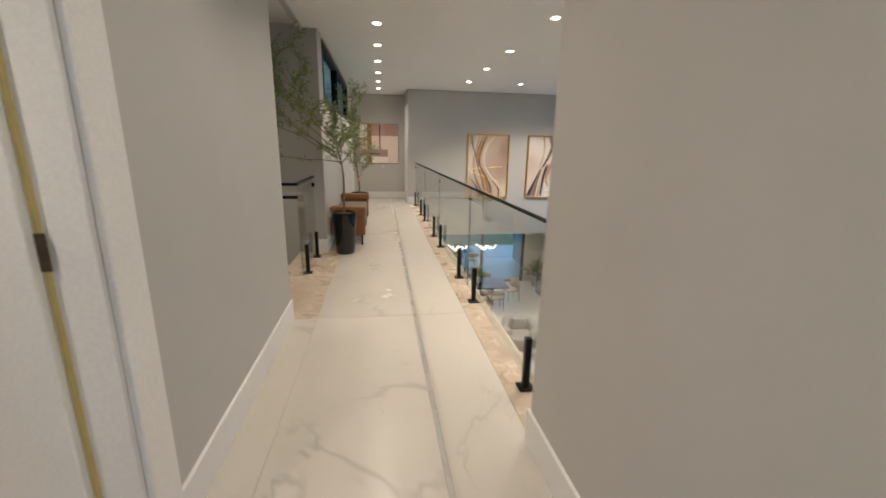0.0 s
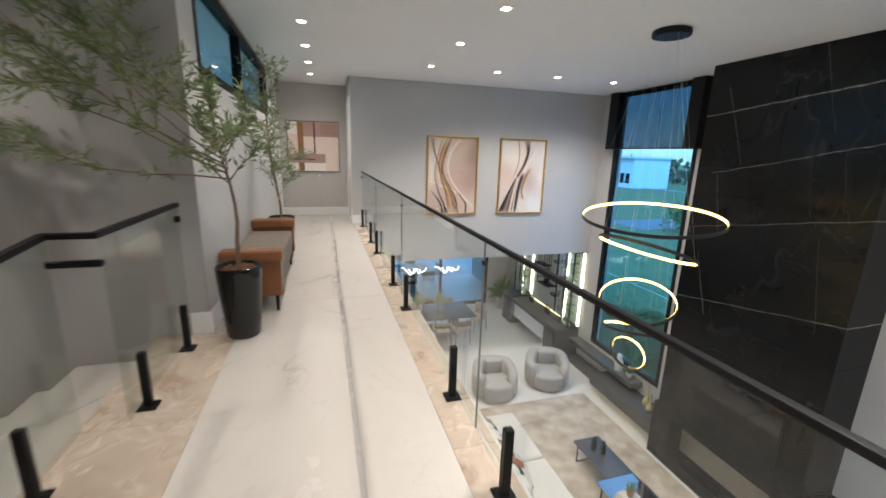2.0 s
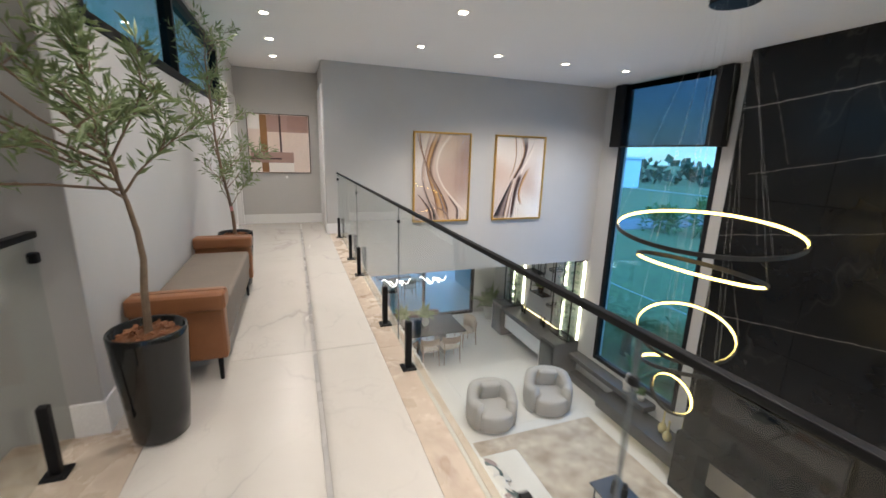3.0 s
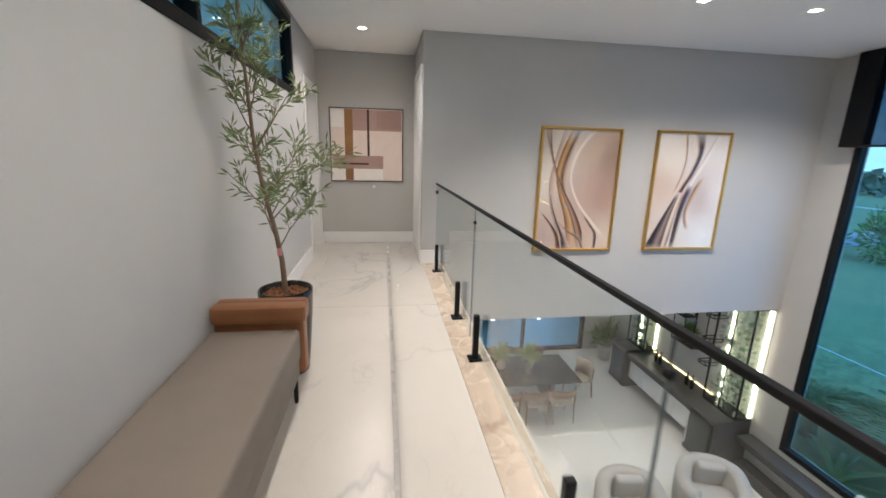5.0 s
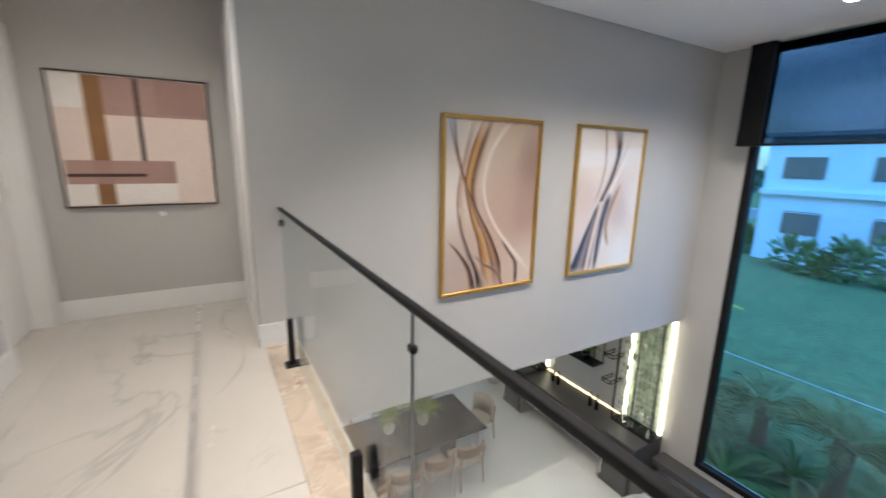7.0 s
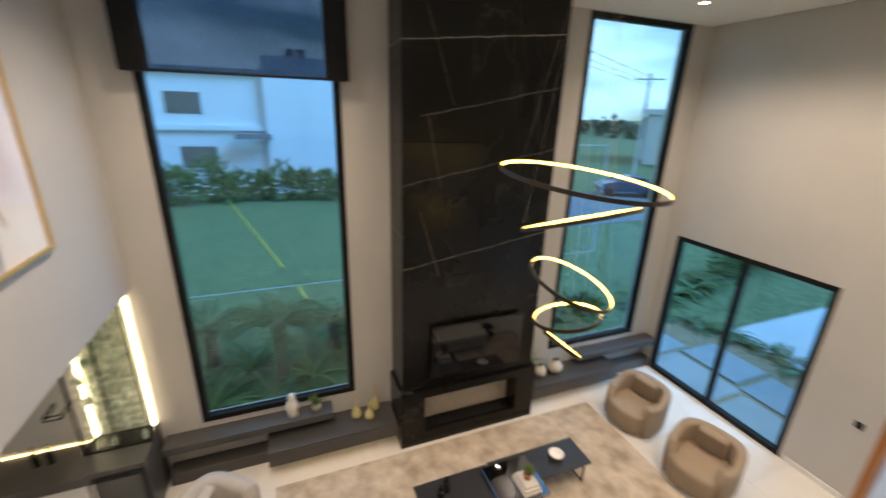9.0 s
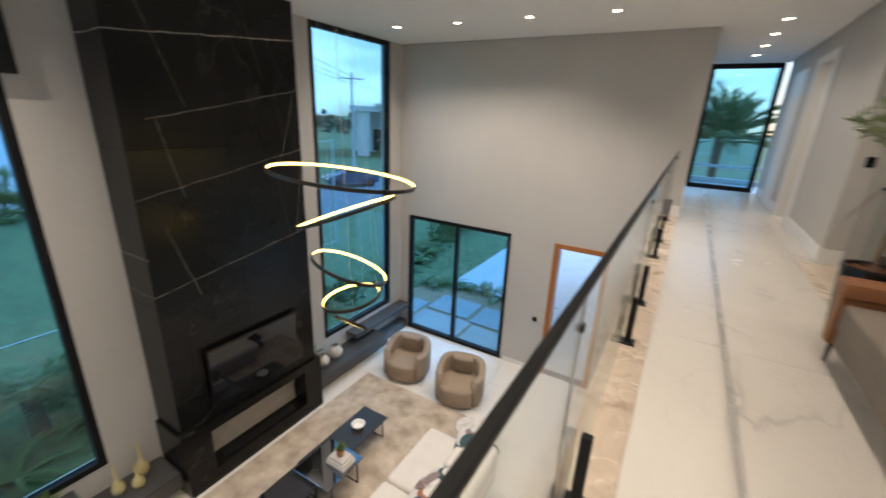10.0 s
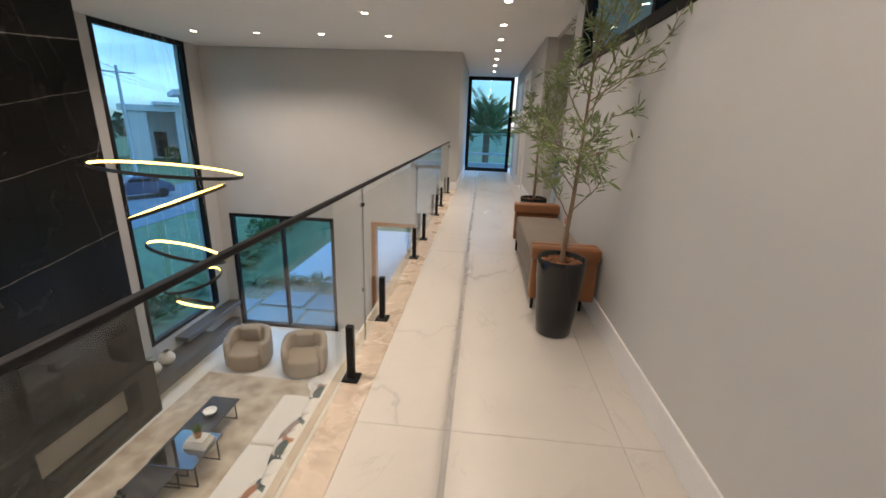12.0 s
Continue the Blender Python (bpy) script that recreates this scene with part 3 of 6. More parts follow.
def artwork(x0, tones, waves, label):
    """A framed print: a soft wash and waves between two curves, their ink fading from edge to edge."""
    x1, z0, z1, y = x0 + 1.2, 0.165, 1.917, 11.41
    e = empty("framed_artwork", (x0 + 0.6, y, z0), label, "picture", "pair of framed abstracts")
    frame_bars(e, x0, x1, y, z0, z1, 0.035, 0.05, GOLD)
    part("backing", box(x0 + 0.035, x1 - 0.035, y - 0.018, y - 0.005, z0 + 0.035, z1 - 0.035), WHITE, e)

    def place(u, v, layer):
        return (x0 + 0.036 + 1.128 * min(max(u, 0.0), 1.0), y - 0.021 - 0.0004 * layer, z0 + 0.036 + 1.68 * min(max(v, 0.0), 1.0))

    painted("canvas", e, [[(i / 22, j / 30, wash(tones, i / 22, j / 30)) for i in range(23)] for j in range(31)], place, 0)
    for layer, (a, b, stops) in enumerate(waves):
        rows, n, m = [], 48, 12
        for k in range(n + 1):
            p, q = spline(a, k / n * (len(a) - 1)), spline(b, k / n * (len(b) - 1))
            row = []
            for j in range(m + 1):
                f = j / m
                u, v = p[0] + (q[0] - p[0]) * f, p[1] + (q[1] - p[1]) * f
                i = min(int(f * (len(stops) - 1)), len(stops) - 2)
                g = f * (len(stops) - 1) - i
                c0, c1 = (wash(tones, u, v) if c is None else c for c in stops[i:i + 2])
                fade = min(1.0, k / n * 6, (1 - k / n) * 6)
                base = wash(tones, u, v)
                row.append((u, v, [w + (c + (d - c) * g - w) * fade for c, d, w in zip(c0, c1, base)]))
            rows.append(row)
        painted("painted_wave", e, rows, place, layer + 1)
    g = part("glazing", box(x0 + 0.035, x1 - 0.035, y - 0.040, y - 0.037, z0 + 0.035, z1 - 0.035), GLAZE, e)
    g.visible_shadow = False


artwork(2.55, [(0.0, 1.0, (0.55, 0.46, 0.40)), (0.05, 0.6, (0.78, 0.70, 0.62)), (0.1, 0.1, (0.52, 0.40, 0.35)), (0.3, 0.9, (0.82, 0.74, 0.62)), (0.6, 0.9, (0.60, 0.45, 0.33)), (0.95, 0.75, (0.34, 0.23, 0.18)),
               (0.85, 0.45, (0.42, 0.28, 0.22)), (0.6, 0.5, (0.55, 0.39, 0.31)), (0.95, 0.1, (0.72, 0.60, 0.50)), (0.55, 0.2, (0.60, 0.44, 0.34))], [
    ([(0.66, 1.05), (0.45, 0.84), (0.38, 0.62), (0.48, 0.42), (0.72, 0.22), (1.0, 0.02)], [(0.86, 1.05), (0.54, 0.84), (0.44, 0.62), (0.56, 0.42), (0.80, 0.24), (1.04, 0.1)], [None, IVORY, None, None]),
    ([(0.28, 1.05), (0.19, 0.82), (0.12, 0.58), (0.15, 0.38), (0.25, 0.18), (0.36, -0.05)], [(0.38, 1.05), (0.27, 0.82), (0.21, 0.58), (0.24, 0.38), (0.34, 0.18), (0.44, -0.05)], [SMOKE, SAND, None]),
    ([(0.40, 1.06), (0.26, 0.84), (0.20, 0.64), (0.26, 0.46), (0.36, 0.26), (0.44, -0.05)], [(0.50, 1.06), (0.36, 0.84), (0.28, 0.62), (0.36, 0.44), (0.52, 0.24), (0.62, -0.05)], [MAROON, GILT, HONEY, GILT, DARK]),
    ([(0.50, 1.06), (0.36, 0.84), (0.28, 0.62), (0.33, 0.46), (0.36, 0.36)], [(0.56, 1.06), (0.43, 0.84), (0.36, 0.62), (0.40, 0.46), (0.44, 0.36)], [MAROON, SAND, None]),
    ([(0.00, 1.06), (0.08, 0.86), (0.18, 0.66), (0.28, 0.5), (0.42, 0.32), (0.52, 0.14), (0.58, -0.05)], [(0.10, 1.06), (0.12, 0.86), (0.21, 0.66), (0.33, 0.5), (0.50, 0.32), (0.62, 0.14), (0.64, -0.05)], [DARK, SMOKE, GILT, MAROON, DARK]),
    ([(0.14, 0.5), (0.17, 0.38), (0.24, 0.24), (0.33, 0.1), (0.36, -0.05)], [(0.155, 0.5), (0.19, 0.38), (0.28, 0.24), (0.40, 0.1), (0.52, -0.05)], [DARK, DARK, SMOKE, None]),
    ([(0.04, 0.32), (0.16, 0.24), (0.28, 0.13), (0.36, -0.05)], [(0.04, 0.30), (0.14, 0.21), (0.22, 0.08), (0.22, -0.05)], [DARK, MAROON, SAND, None]),
    ([(0.28, 0.24), (0.42, 0.16), (0.58, 0.10), (0.70, -0.05)], [(0.28, 0.235), (0.42, 0.145), (0.57, 0.08), (0.66, -0.05)], [SMOKE, MAROON]),
    ([(0.62, 0.30), (0.74, 0.2), (0.82, 0.12), (0.82, -0.05)], [(0.60, 0.29), (0.70, 0.2), (0.77, 0.12), (0.77, -0.05)], [DARK, MAROON, None]),
], "gold-framed abstract print of flowing bronze and cream waves")
artwork(4.285, [(0.05, 0.95, (0.84, 0.78, 0.70)), (0.1, 0.55, (0.66, 0.50, 0.40)), (0.05, 0.3, (0.74, 0.62, 0.53)), (0.3, 0.8, (0.82, 0.74, 0.65)), (0.9, 0.9, (0.80, 0.73, 0.66)), (0.7, 0.45, (0.55, 0.42, 0.36)),
                (0.95, 0.5, (0.80, 0.74, 0.68)), (0.8, 0.08, (0.85, 0.84, 0.80)), (0.5, 0.1, (0.80, 0.74, 0.66))], [
    ([(0.34, 1.06), (0.40, 0.8), (0.36, 0.62), (0.28, 0.48)], [(0.39, 1.06), (0.43, 0.8), (0.39, 0.62), (0.30, 0.48)], [None, HONEY, MAROON, None]),
    ([(0.44, 1.06), (0.56, 0.86), (0.50, 0.68), (0.36, 0.5), (0.18, 0.24), (-0.04, -0.04)], [(0.66, 1.06), (0.66, 0.86), (0.58, 0.68), (0.44, 0.5), (0.34, 0.24), (0.24, -0.04)], [None, GILT, DARK, DARK, MAROON, None]),
    ([(0.36, 0.5), (0.18, 0.26), (-0.04, -0.04)], [(0.40, 0.5), (0.30, 0.26), (0.22, -0.04)], [DARK, DARK, SMOKE, DARK]),
    ([(0.40, 0.5), (0.30, 0.26), (0.22, -0.04)], [(0.46, 0.5), (0.38, 0.26), (0.30, -0.04)], [HONEY, IVORY, SAND, DARK]),
    ([(0.86, 1.06), (0.66, 0.78), (0.5, 0.56), (0.38, 0.32), (0.31, -0.04)], [(0.92, 1.06), (0.74, 0.78), (0.56, 0.56), (0.44, 0.32), (0.36, -0.04)], [SMOKE, IVORY, IVORY, None]),
    ([(0.50, 0.56), (0.40, 0.32), (0.35, -0.04)], [(0.60, 0.56), (0.5, 0.32), (0.42, -0.04)], [MAROON, DARK, None]),
    ([(0.66, 0.62), (0.55, 0.46), (0.50, 0.3), (0.56, 0.16)], [(0.76, 0.66), (0.62, 0.46), (0.55, 0.3), (0.62, 0.16)], [DARK, GILT, HONEY, None]),
], "gold-framed abstract print with a dark rising wave")


def painting():
    x0, x1, z0, z1, y = -0.43, 0.73, 1.033, 2.183, 12.78
    e = empty("painting", (0.15, y, z0), "square geometric painting in browns and pinks, thin dark frame", "painting")
    frame_bars(e, x0, x1, y, z0, z1, 0.014, 0.04, DARKWOOD)
    rose = paint("paint_rose", (0.80, 0.67, 0.59), (0.76, 0.62, 0.54))
    ivory = paint("paint_ivory", (0.86, 0.81, 0.76), (0.83, 0.77, 0.71))
    mauve = paint("paint_mauve", (0.40, 0.25, 0.21), (0.44, 0.28, 0.235))
    mauve2 = paint("paint_dusky", (0.36, 0.21, 0.175), (0.40, 0.25, 0.21))
    part("canvas", box(x0 + 0.014, x1 - 0.014, y - 0.028, y - 0.003, z0 + 0.014, z1 - 0.014), rose, e)
    w, h = x1 - x0, z1 - z0
    for k, (a, b, c, d, m) in enumerate(((0.02, 0.52, 0.74, 0.98, ivory), (0.3, 0.98, 0.70, 0.98, mauve), (0.64, 0.98, 0.72, 0.98, mauve2),
                                         (0.02, 0.72, 0.02, 0.22, ivory), (0.03, 0.72, 0.18, 0.36, mauve), (0.2, 0.31, 0.02, 0.98, BRONZE), (0.505, 0.535, 0.36, 0.98, UMBER), (0.2, 0.31, 0.18, 0.36, mauve2),
                                         (0.03, 0.52, 0.235, 0.26, UMBER))):
        part("painted_block", box(x0 + a * w, x0 + b * w, y - 0.0285 - 0.0007 * (k + 1), y - 0.02, z0 + c * h, z0 + d * h), m, e)


painting()

# ---- bench and potted trees ----
LEATHER = mottled("tan_leather", (0.235, 0.09, 0.033), (0.285, 0.115, 0.045), 5, (0.38, 0.5), 0, 150, 0.15)
TAUPE = mottled("taupe_upholstery", (0.20, 0.165, 0.135), (0.225, 0.185, 0.15), 4, (0.7, 0.85), 0, 260, 0.25)
POTM = mottled("glossy_black_pot", (0.006, 0.006, 0.006), (0.009, 0.009, 0.009), 4, (0.03, 0.07), 0, 30, 0.01)
BARK = mottled("bark_chips", (0.16, 0.06, 0.025), (0.26, 0.11, 0.045), 30, (0.8, 0.95), 0, 120, 0.5)
STEM = mottled("tree_bark", (0.18, 0.12, 0.075), (0.27, 0.19, 0.125), 25, (0.8, 0.9), 0, 90, 0.5)
LEAF = mottled("olive_leaf", (0.16, 0.22, 0.085), (0.27, 0.33, 0.15), 9, (0.45, 0.6), 0, 60, 0.05)


def bench():
    e = empty("bench", (-0.4, 7.4, 0), "taupe upholstered bench with tan leather arm rolls", "bench")
    part("seat", box(-0.60, -0.095, 6.62, 8.27, 0.28, 0.47, 0.03, 3), TAUPE, e, "taupe fabric seat", True)
    part("base", box(-0.59, -0.105, 6.64, 8.25, 0.17, 0.285, 0.012, 2), TAUPE, e)
    for y0, y1 in ((6.47, 6.62), (8.27, 8.42)):
        a = part("arm", add_box(box(-0.592, -0.075, y0 + 0.02, y1 - 0.02, 0.16, 0.56, 0.02, 2), -0.60, -0.06, y0 - 0.01, y1 + 0.01, 0.50, 0.62, 0.035, 3), LEATHER, e, "tan leather arm roll")
        part("seam", box(-0.57, -0.065, (y0 + y1) / 2 - 0.002, (y0 + y1) / 2 + 0.002, 0.619, 0.622), mottled("stitching", (0.14, 0.05, 0.02), (0.18, 0.07, 0.03), 20, (0.5, 0.6)), a)
    for x in (-0.54, -0.13):
        for y in (6.53, 8.22):
            part("leg", lathe([(0.0, 0.18), (0.018, 0.18), (0.012, 0.0), (0.0, 0.0)], 12, x, y, 0.0), BLACK, e)


bench()


def leaf_mesh(bm, p, d, size, rnd, wide=0.2):
    """A narrow pointed leaf folded along its rib."""
    d = d.normalized()
    up = Vector((rnd.uniform(-1, 1), rnd.uniform(-1, 1), rnd.uniform(-0.3, 1)))
    s = d.cross(up)
    if s.length < 1e-3:
        s = Vector((1, 0, 0))
    s.normalize()
    nrm = s.cross(d) * 0.06 * size
    w = size * wide * 0.5
    q = [bm.verts.new(v) for v in (p, p + d * size * 0.45 + s * w, p + d * size + nrm * -1.5, p + d * size * 0.45 - s * w, p + d * size * 0.5 + nrm)]
    for a, b in ((0, 1), (1, 2), (2, 3), (3, 0)):
        bm.faces.new((q[a], q[b], q[4]))


def potted_tree(x, y, spine, limbs, seed, label, leaf=0.085, per=26, twigs=0.75, thick=0.009):
    rnd = random.Random(seed)
    e = empty("potted_tree", (x, y, 0), label, "potted tree", "gallery trees")
    pot = part("pot", lathe([(0.0, 0.0), (0.118, 0.0), (0.131, 0.012), (0.144, 0.15), (0.167, 0.42), (0.176, 0.57), (0.176, 0.6), (0.17, 0.608), (0.16, 0.6), (0.156, 0.55), (0.0, 0.545)], 48, x, y, 0), POTM, e, "glossy black tapered pot", True)
    chips = bmesh.new()
    for _ in range(150):
        a, r = rnd.uniform(0, 6.28), 0.14 * math.sqrt(rnd.random())
        c = Vector((x + r * math.cos(a), y + r * math.sin(a), 0.553 + rnd.uniform(0, 0.025)))
        m = Matrix.Translation(c) @ Euler([rnd.uniform(-0.5, 0.5), rnd.uniform(-0.5, 0.5), rnd.uniform(0, 6)]).to_matrix().to_4x4() @ Matrix.Diagonal((rnd.uniform(0.03, 0.06), rnd.uniform(0.012, 0.025), 0.01, 1))
        bmesh.ops.create_cube(chips, size=1.0, matrix=m)
    tagged(part("bark_mulch", chips, BARK, pot, "reddish bark chips"), kind="stuff")
    pts = [Vector((x + p[0], y + p[1], p[2])) for p in spine]
    n = len(pts)
    trunk = tube(pts, [0.019 - 0.013 * k / (n - 1) for k in range(n)], 10)
    crown = bmesh.new()

    def twig(p, d, length, r, depth):
        steps, q, path = 6, p.copy(), [p.copy()]
        for k in range(steps):
            d = (d + Vector((rnd.uniform(-0.22, 0.22), rnd.uniform(-0.22, 0.22), rnd.uniform(-0.12, 0.2)))).normalized()
            q = q + d * length / steps
            path.append(q.copy())
            for _ in range(max(1, int(per * length / steps / 0.12 * 0.28))):
                if k > 0 or depth:
                    dd = (d + Vector((rnd.gauss(0, 0.7), rnd.gauss(0, 0.7), rnd.gauss(0, 0.55)))).normalized()
                    leaf_mesh(crown, q + dd * 0.01 + d * rnd.uniform(-0.03, 0.03), dd, leaf * rnd.uniform(0.6, 1.25), rnd)
            if depth < 2 and k >= 1 and rnd.random() < twigs:
                side = (d + Vector((rnd.gauss(0, 0.8), rnd.gauss(0, 0.8), rnd.gauss(0.15, 0.5)))).normalized()
                twig(q, side, length * rnd.uniform(0.3, 0.5), r * 0.6, depth + 1)
        tube(path, [r * (1 - 0.75 * k / steps) for k in range(steps + 1)], 5, trunk)

    for at, d, length in limbs:
        i = min(int(at * (n - 1)), n - 2)
        p = pts[i].lerp(pts[i + 1], at * (n - 1) - i)
        twig(p, Vector(d).normalized(), length, thick, 0)
    part("trunk", trunk, STEM, e, "slender brown trunk")
    part("crown", crown, LEAF, e, "narrow grey-green leaves")
    return e


R = random.Random(3)
limbs1 = [(0.72, (-1.0, -0.35, 0.16), 1.5), (0.76, (-1.0, -0.5, 0.35), 1.75), (0.8, (-1.0, -0.4, 0.55), 1.75), (0.86, (-0.9, -0.6, 0.75), 1.5), (0.9, (-0.8, -0.2, 0.65), 1.2), (1.0, (-1.0, -0.5, 0.8), 1.2),
          (0.7, (0.5, -0.3, 0.6), 0.4), (0.76, (0.35, -0.5, 0.6), 0.42), (0.84, (0.3, -0.2, 0.8), 0.36), (1.0, (-0.2, -0.3, 0.9), 0.36), (0.68, (-0.3, -0.7, 0.55), 0.5), (0.78, (-0.2, 0.4, 0.9), 0.5), (0.83, (-1.0, -0.15, 0.4), 1.4)]
potted_tree(-0.35, 6.04, [(0, 0, 0.54), (0.0, 0.03, 0.8), (0.01, 0.05, 0.95), (0.01, 0.02, 1.1), (0.0, -0.02, 1.25), (-0.03, -0.05, 1.42), (-0.06, -0.06, 1.62)], limbs1, 11, "olive-like tree leaning over the stairwell in a glossy black pot", 0.08, 36, 0.75, 0.007)
limbs2 = []
for k in range(17):
    a = k * 2.4
    f = 0.24 + 0.76 * k / 16
    limbs2.append((f, (math.cos(a) * 0.75 + 0.06, math.sin(a) * 0.85, 0.75 + 0.3 * R.random()), 0.32 + 0.2 * R.random() - 0.1 * f))
limbs2 += [(0.5, (-0.12, 1.1, 0.42), 0.95), (0.62, (-0.1, 1.2, 0.34), 1.0), (0.7, (-0.16, 1.2, 0.34), 1.05), (0.82, (0.05, 1.1, 0.35), 0.8), (0.4, (0.1, 1.0, 0.4), 0.6)]
tree = potted_tree(-0.25, 8.63, [(0, 0, 0.54), (-0.01, 0.0, 0.8), (-0.03, -0.03, 1.0), (-0.06, -0.12, 1.27), (-0.08, -0.18, 1.61), (-0.09, -0.2, 2.0), (-0.1, -0.2, 2.35)], limbs2, 12, "slender bamboo-like tree in a glossy black pot", 0.08, 12, 0.58, 0.005)
part("tag", box(-0.275, -0.245, 8.578, 8.582, 0.845, 0.895, 0.001, 1), mottled("pink_tag", (0.75, 0.33, 0.30), (0.7, 0.3, 0.27), 20, (0.5, 0.6)), tree, "small pink plant tag")

# ---- chimney, hearth and shelves of the living room ----
def line_veins(m, lines):
    """Long thin pale veins across the stone: (y0, z0, y1, z1, half width, strength)."""
    n, l, p = nodes(m)
    geo = n.new("ShaderNodeNewGeometry")
    sep = n.new("ShaderNodeSeparateXYZ")
    l.new(geo.outputs["Position"], sep.inputs[0])
    wob = noise_fac(m, coords(m), 2.2, 6, 0.6)
    fine = noise_fac(m, coords(m), 9.0, 4, 0.6)

    def math_node(op, a, b=0.0, c=0.0):
        k = n.new("ShaderNodeMath")
        k.operation = op
        for s, v in zip(k.inputs, (a, b, c)):
            if isinstance(v, (int, float)):
                s.default_value = v
            else:
                l.new(v, s)
        return k.outputs[0]

    total = None
    for y0, z0, y1, z1, w, k in lines:
        L = math.hypot(y1 - y0, z1 - z0)
        ny, nz = -(z1 - z0) / L, (y1 - y0) / L
        d = math_node("ADD", math_node("MULTIPLY_ADD", sep.outputs[1], ny, -(ny * y0 + nz * z0)), math_node("MULTIPLY", sep.outputs[2], nz))
        d = math_node("ABSOLUTE", math_node("ADD", d, math_node("MULTIPLY_ADD", wob, 0.07, -0.035)))
        ty, tz = (y1 - y0) / L, (z1 - z0) / L
        s = math_node("ADD", math_node("MULTIPLY_ADD", sep.outputs[1], ty, -(ty * y0 + tz * z0)), math_node("MULTIPLY", sep.outputs[2], tz))
        inside = math_node("MULTIPLY", math_node("GREATER_THAN", s, -0.02), math_node("LESS_THAN", s, L))
        v = math_node("MULTIPLY", math_node("LESS_THAN", d, math_node("MULTIPLY", fine, w * 2)), inside)
        v = math_node("MULTIPLY", v, math_node("MULTIPLY", fine, k * 1.1))
        total = v if total is None else math_node("MAXIMUM", total, v)
    base = p.inputs["Base Color"].links[0].from_socket
    set_colour(m, blend(m, total, base, (0.62, 0.56, 0.49)))


line_veins(NERO, [(8.0, 2.22, 5.3, 2.51, 0.0075, 0.75), (7.65, 1.35, 5.3, 1.84, 0.005, 0.5), (7.9, 0.44, 5.3, 0.96, 0.0045, 0.45), (8.0, -0.81, 5.3, -0.36, 0.005, 0.5),
                  (7.6, 2.64, 7.2, 1.5, 0.008, 0.17), (7.57, 1.36, 7.36, 0.4, 0.008, 0.17), (7.65, 0.05, 7.36, -0.95, 0.008, 0.17), (8.2, -0.12, 7.9, -0.3, 0.008, 0.3),
                  (6.4, 3.0, 6.1, 1.9, 0.005, 0.13), (6.0, 0.6, 5.8, -0.6, 0.005, 0.13)])
NERO.node_tree.nodes["Principled BSDF"].inputs["Specular IOR Level"].default_value = 0.25
STONE = mottled("beige_hearth_stone", (0.5, 0.43, 0.34), (0.42, 0.36, 0.28), 6, (0.5, 0.65))
GREY = mottled("graphite_lacquer", (0.055, 0.053, 0.052), (0.065, 0.062, 0.06), 3, (0.35, 0.5), 0, 90, 0.03)
SCREEN = material("television_screen", (0.008, 0.008, 0.01), 0.03, 0.0, 0.4)
SCREEN.node_tree.nodes["Principled BSDF"].inputs["Coat Weight"].default_value = 0.1
STRIP = glow("warm_led_strip", (1.0, 0.80, 0.46), 14.0)


def chimney():
    e = empty("chimney", (6.7, 6.7, LF), "tall black marble chimney breast with fine white veins", "chimney", "", "structure")
    for z0, z1 in ((-2.95, -0.97), (-0.967, 1.015), (1.018, 2.999)):
        part("marble_slab", box(6.34, 7.0, 5.5, 6.7095, z0, z1, 0.002, 1), NERO, e)
        part("marble_slab", box(6.34, 7.0, 6.7125, 7.93, z0, z1, 0.002, 1), NERO, e)
    for b in ((6.28, 7.0, 5.42, 7.97, LF, -3.8), (6.28, 7.0, 5.42, 7.97, -3.1, -2.952), (6.28, 7.0, 5.42, 5.8, -3.8, -3.1), (6.28, 7.0, 7.56, 7.97, -3.8, -3.1)):
        part("hearth_block", box(*b), NERO, e)
    part("hearth_back", box(6.62, 6.66, 5.8, 7.56, -3.8, -3.1), STONE, e, "beige stone back of the hearth")
    part("burner", box(6.36, 6.5, 6.0, 7.36, -3.8, -3.77, 0.005, 1), BLACK, e)


chimney()
tv = empty("television", (6.32, 6.55, -2.8), "wide black flat television on the marble chimney", "television")
part("screen", box(6.232, 6.237, 5.84, 7.46, -2.70, -1.79), SCREEN, tv)
part("wall_mount", box(6.275, 6.34, 6.3, 6.95, -2.45, -1.95), BLACK, tv)
part("casing", box(6.237, 6.275, 5.83, 7.47, -2.71, -1.78, 0.006, 1), BLACK, tv)


def shelf(name, x0, y0, y1, z0, z1, label, drawer=False):
    e = empty(name, ((x0 + 7) / 2, (y0 + y1) / 2, z0), label, "shelf")
    part("body", box(x0, 6.998, y0, y1, z0, z1, 0.003, 1), GREY, e)
    if drawer:
        part("drawer_front", box(x0 - 0.02, x0 - 0.002, y0 + 0.01, (y0 + y1) / 2 - 0.002, z0 + 0.01, z1 - 0.03, 0.002, 1), GREY, e)
        part("drawer_front", box(x0 - 0.02, x0 - 0.002, (y0 + y1) / 2 + 0.002, y1 - 0.01, z0 + 0.01, z1 - 0.03, 0.002, 1), GREY, e)
        part("led_strip", box(6.95, 6.975, y0 + 0.05, y1 - 0.05, z0 - 0.008, z0 - 0.001), STRIP, e, "warm LED strip")


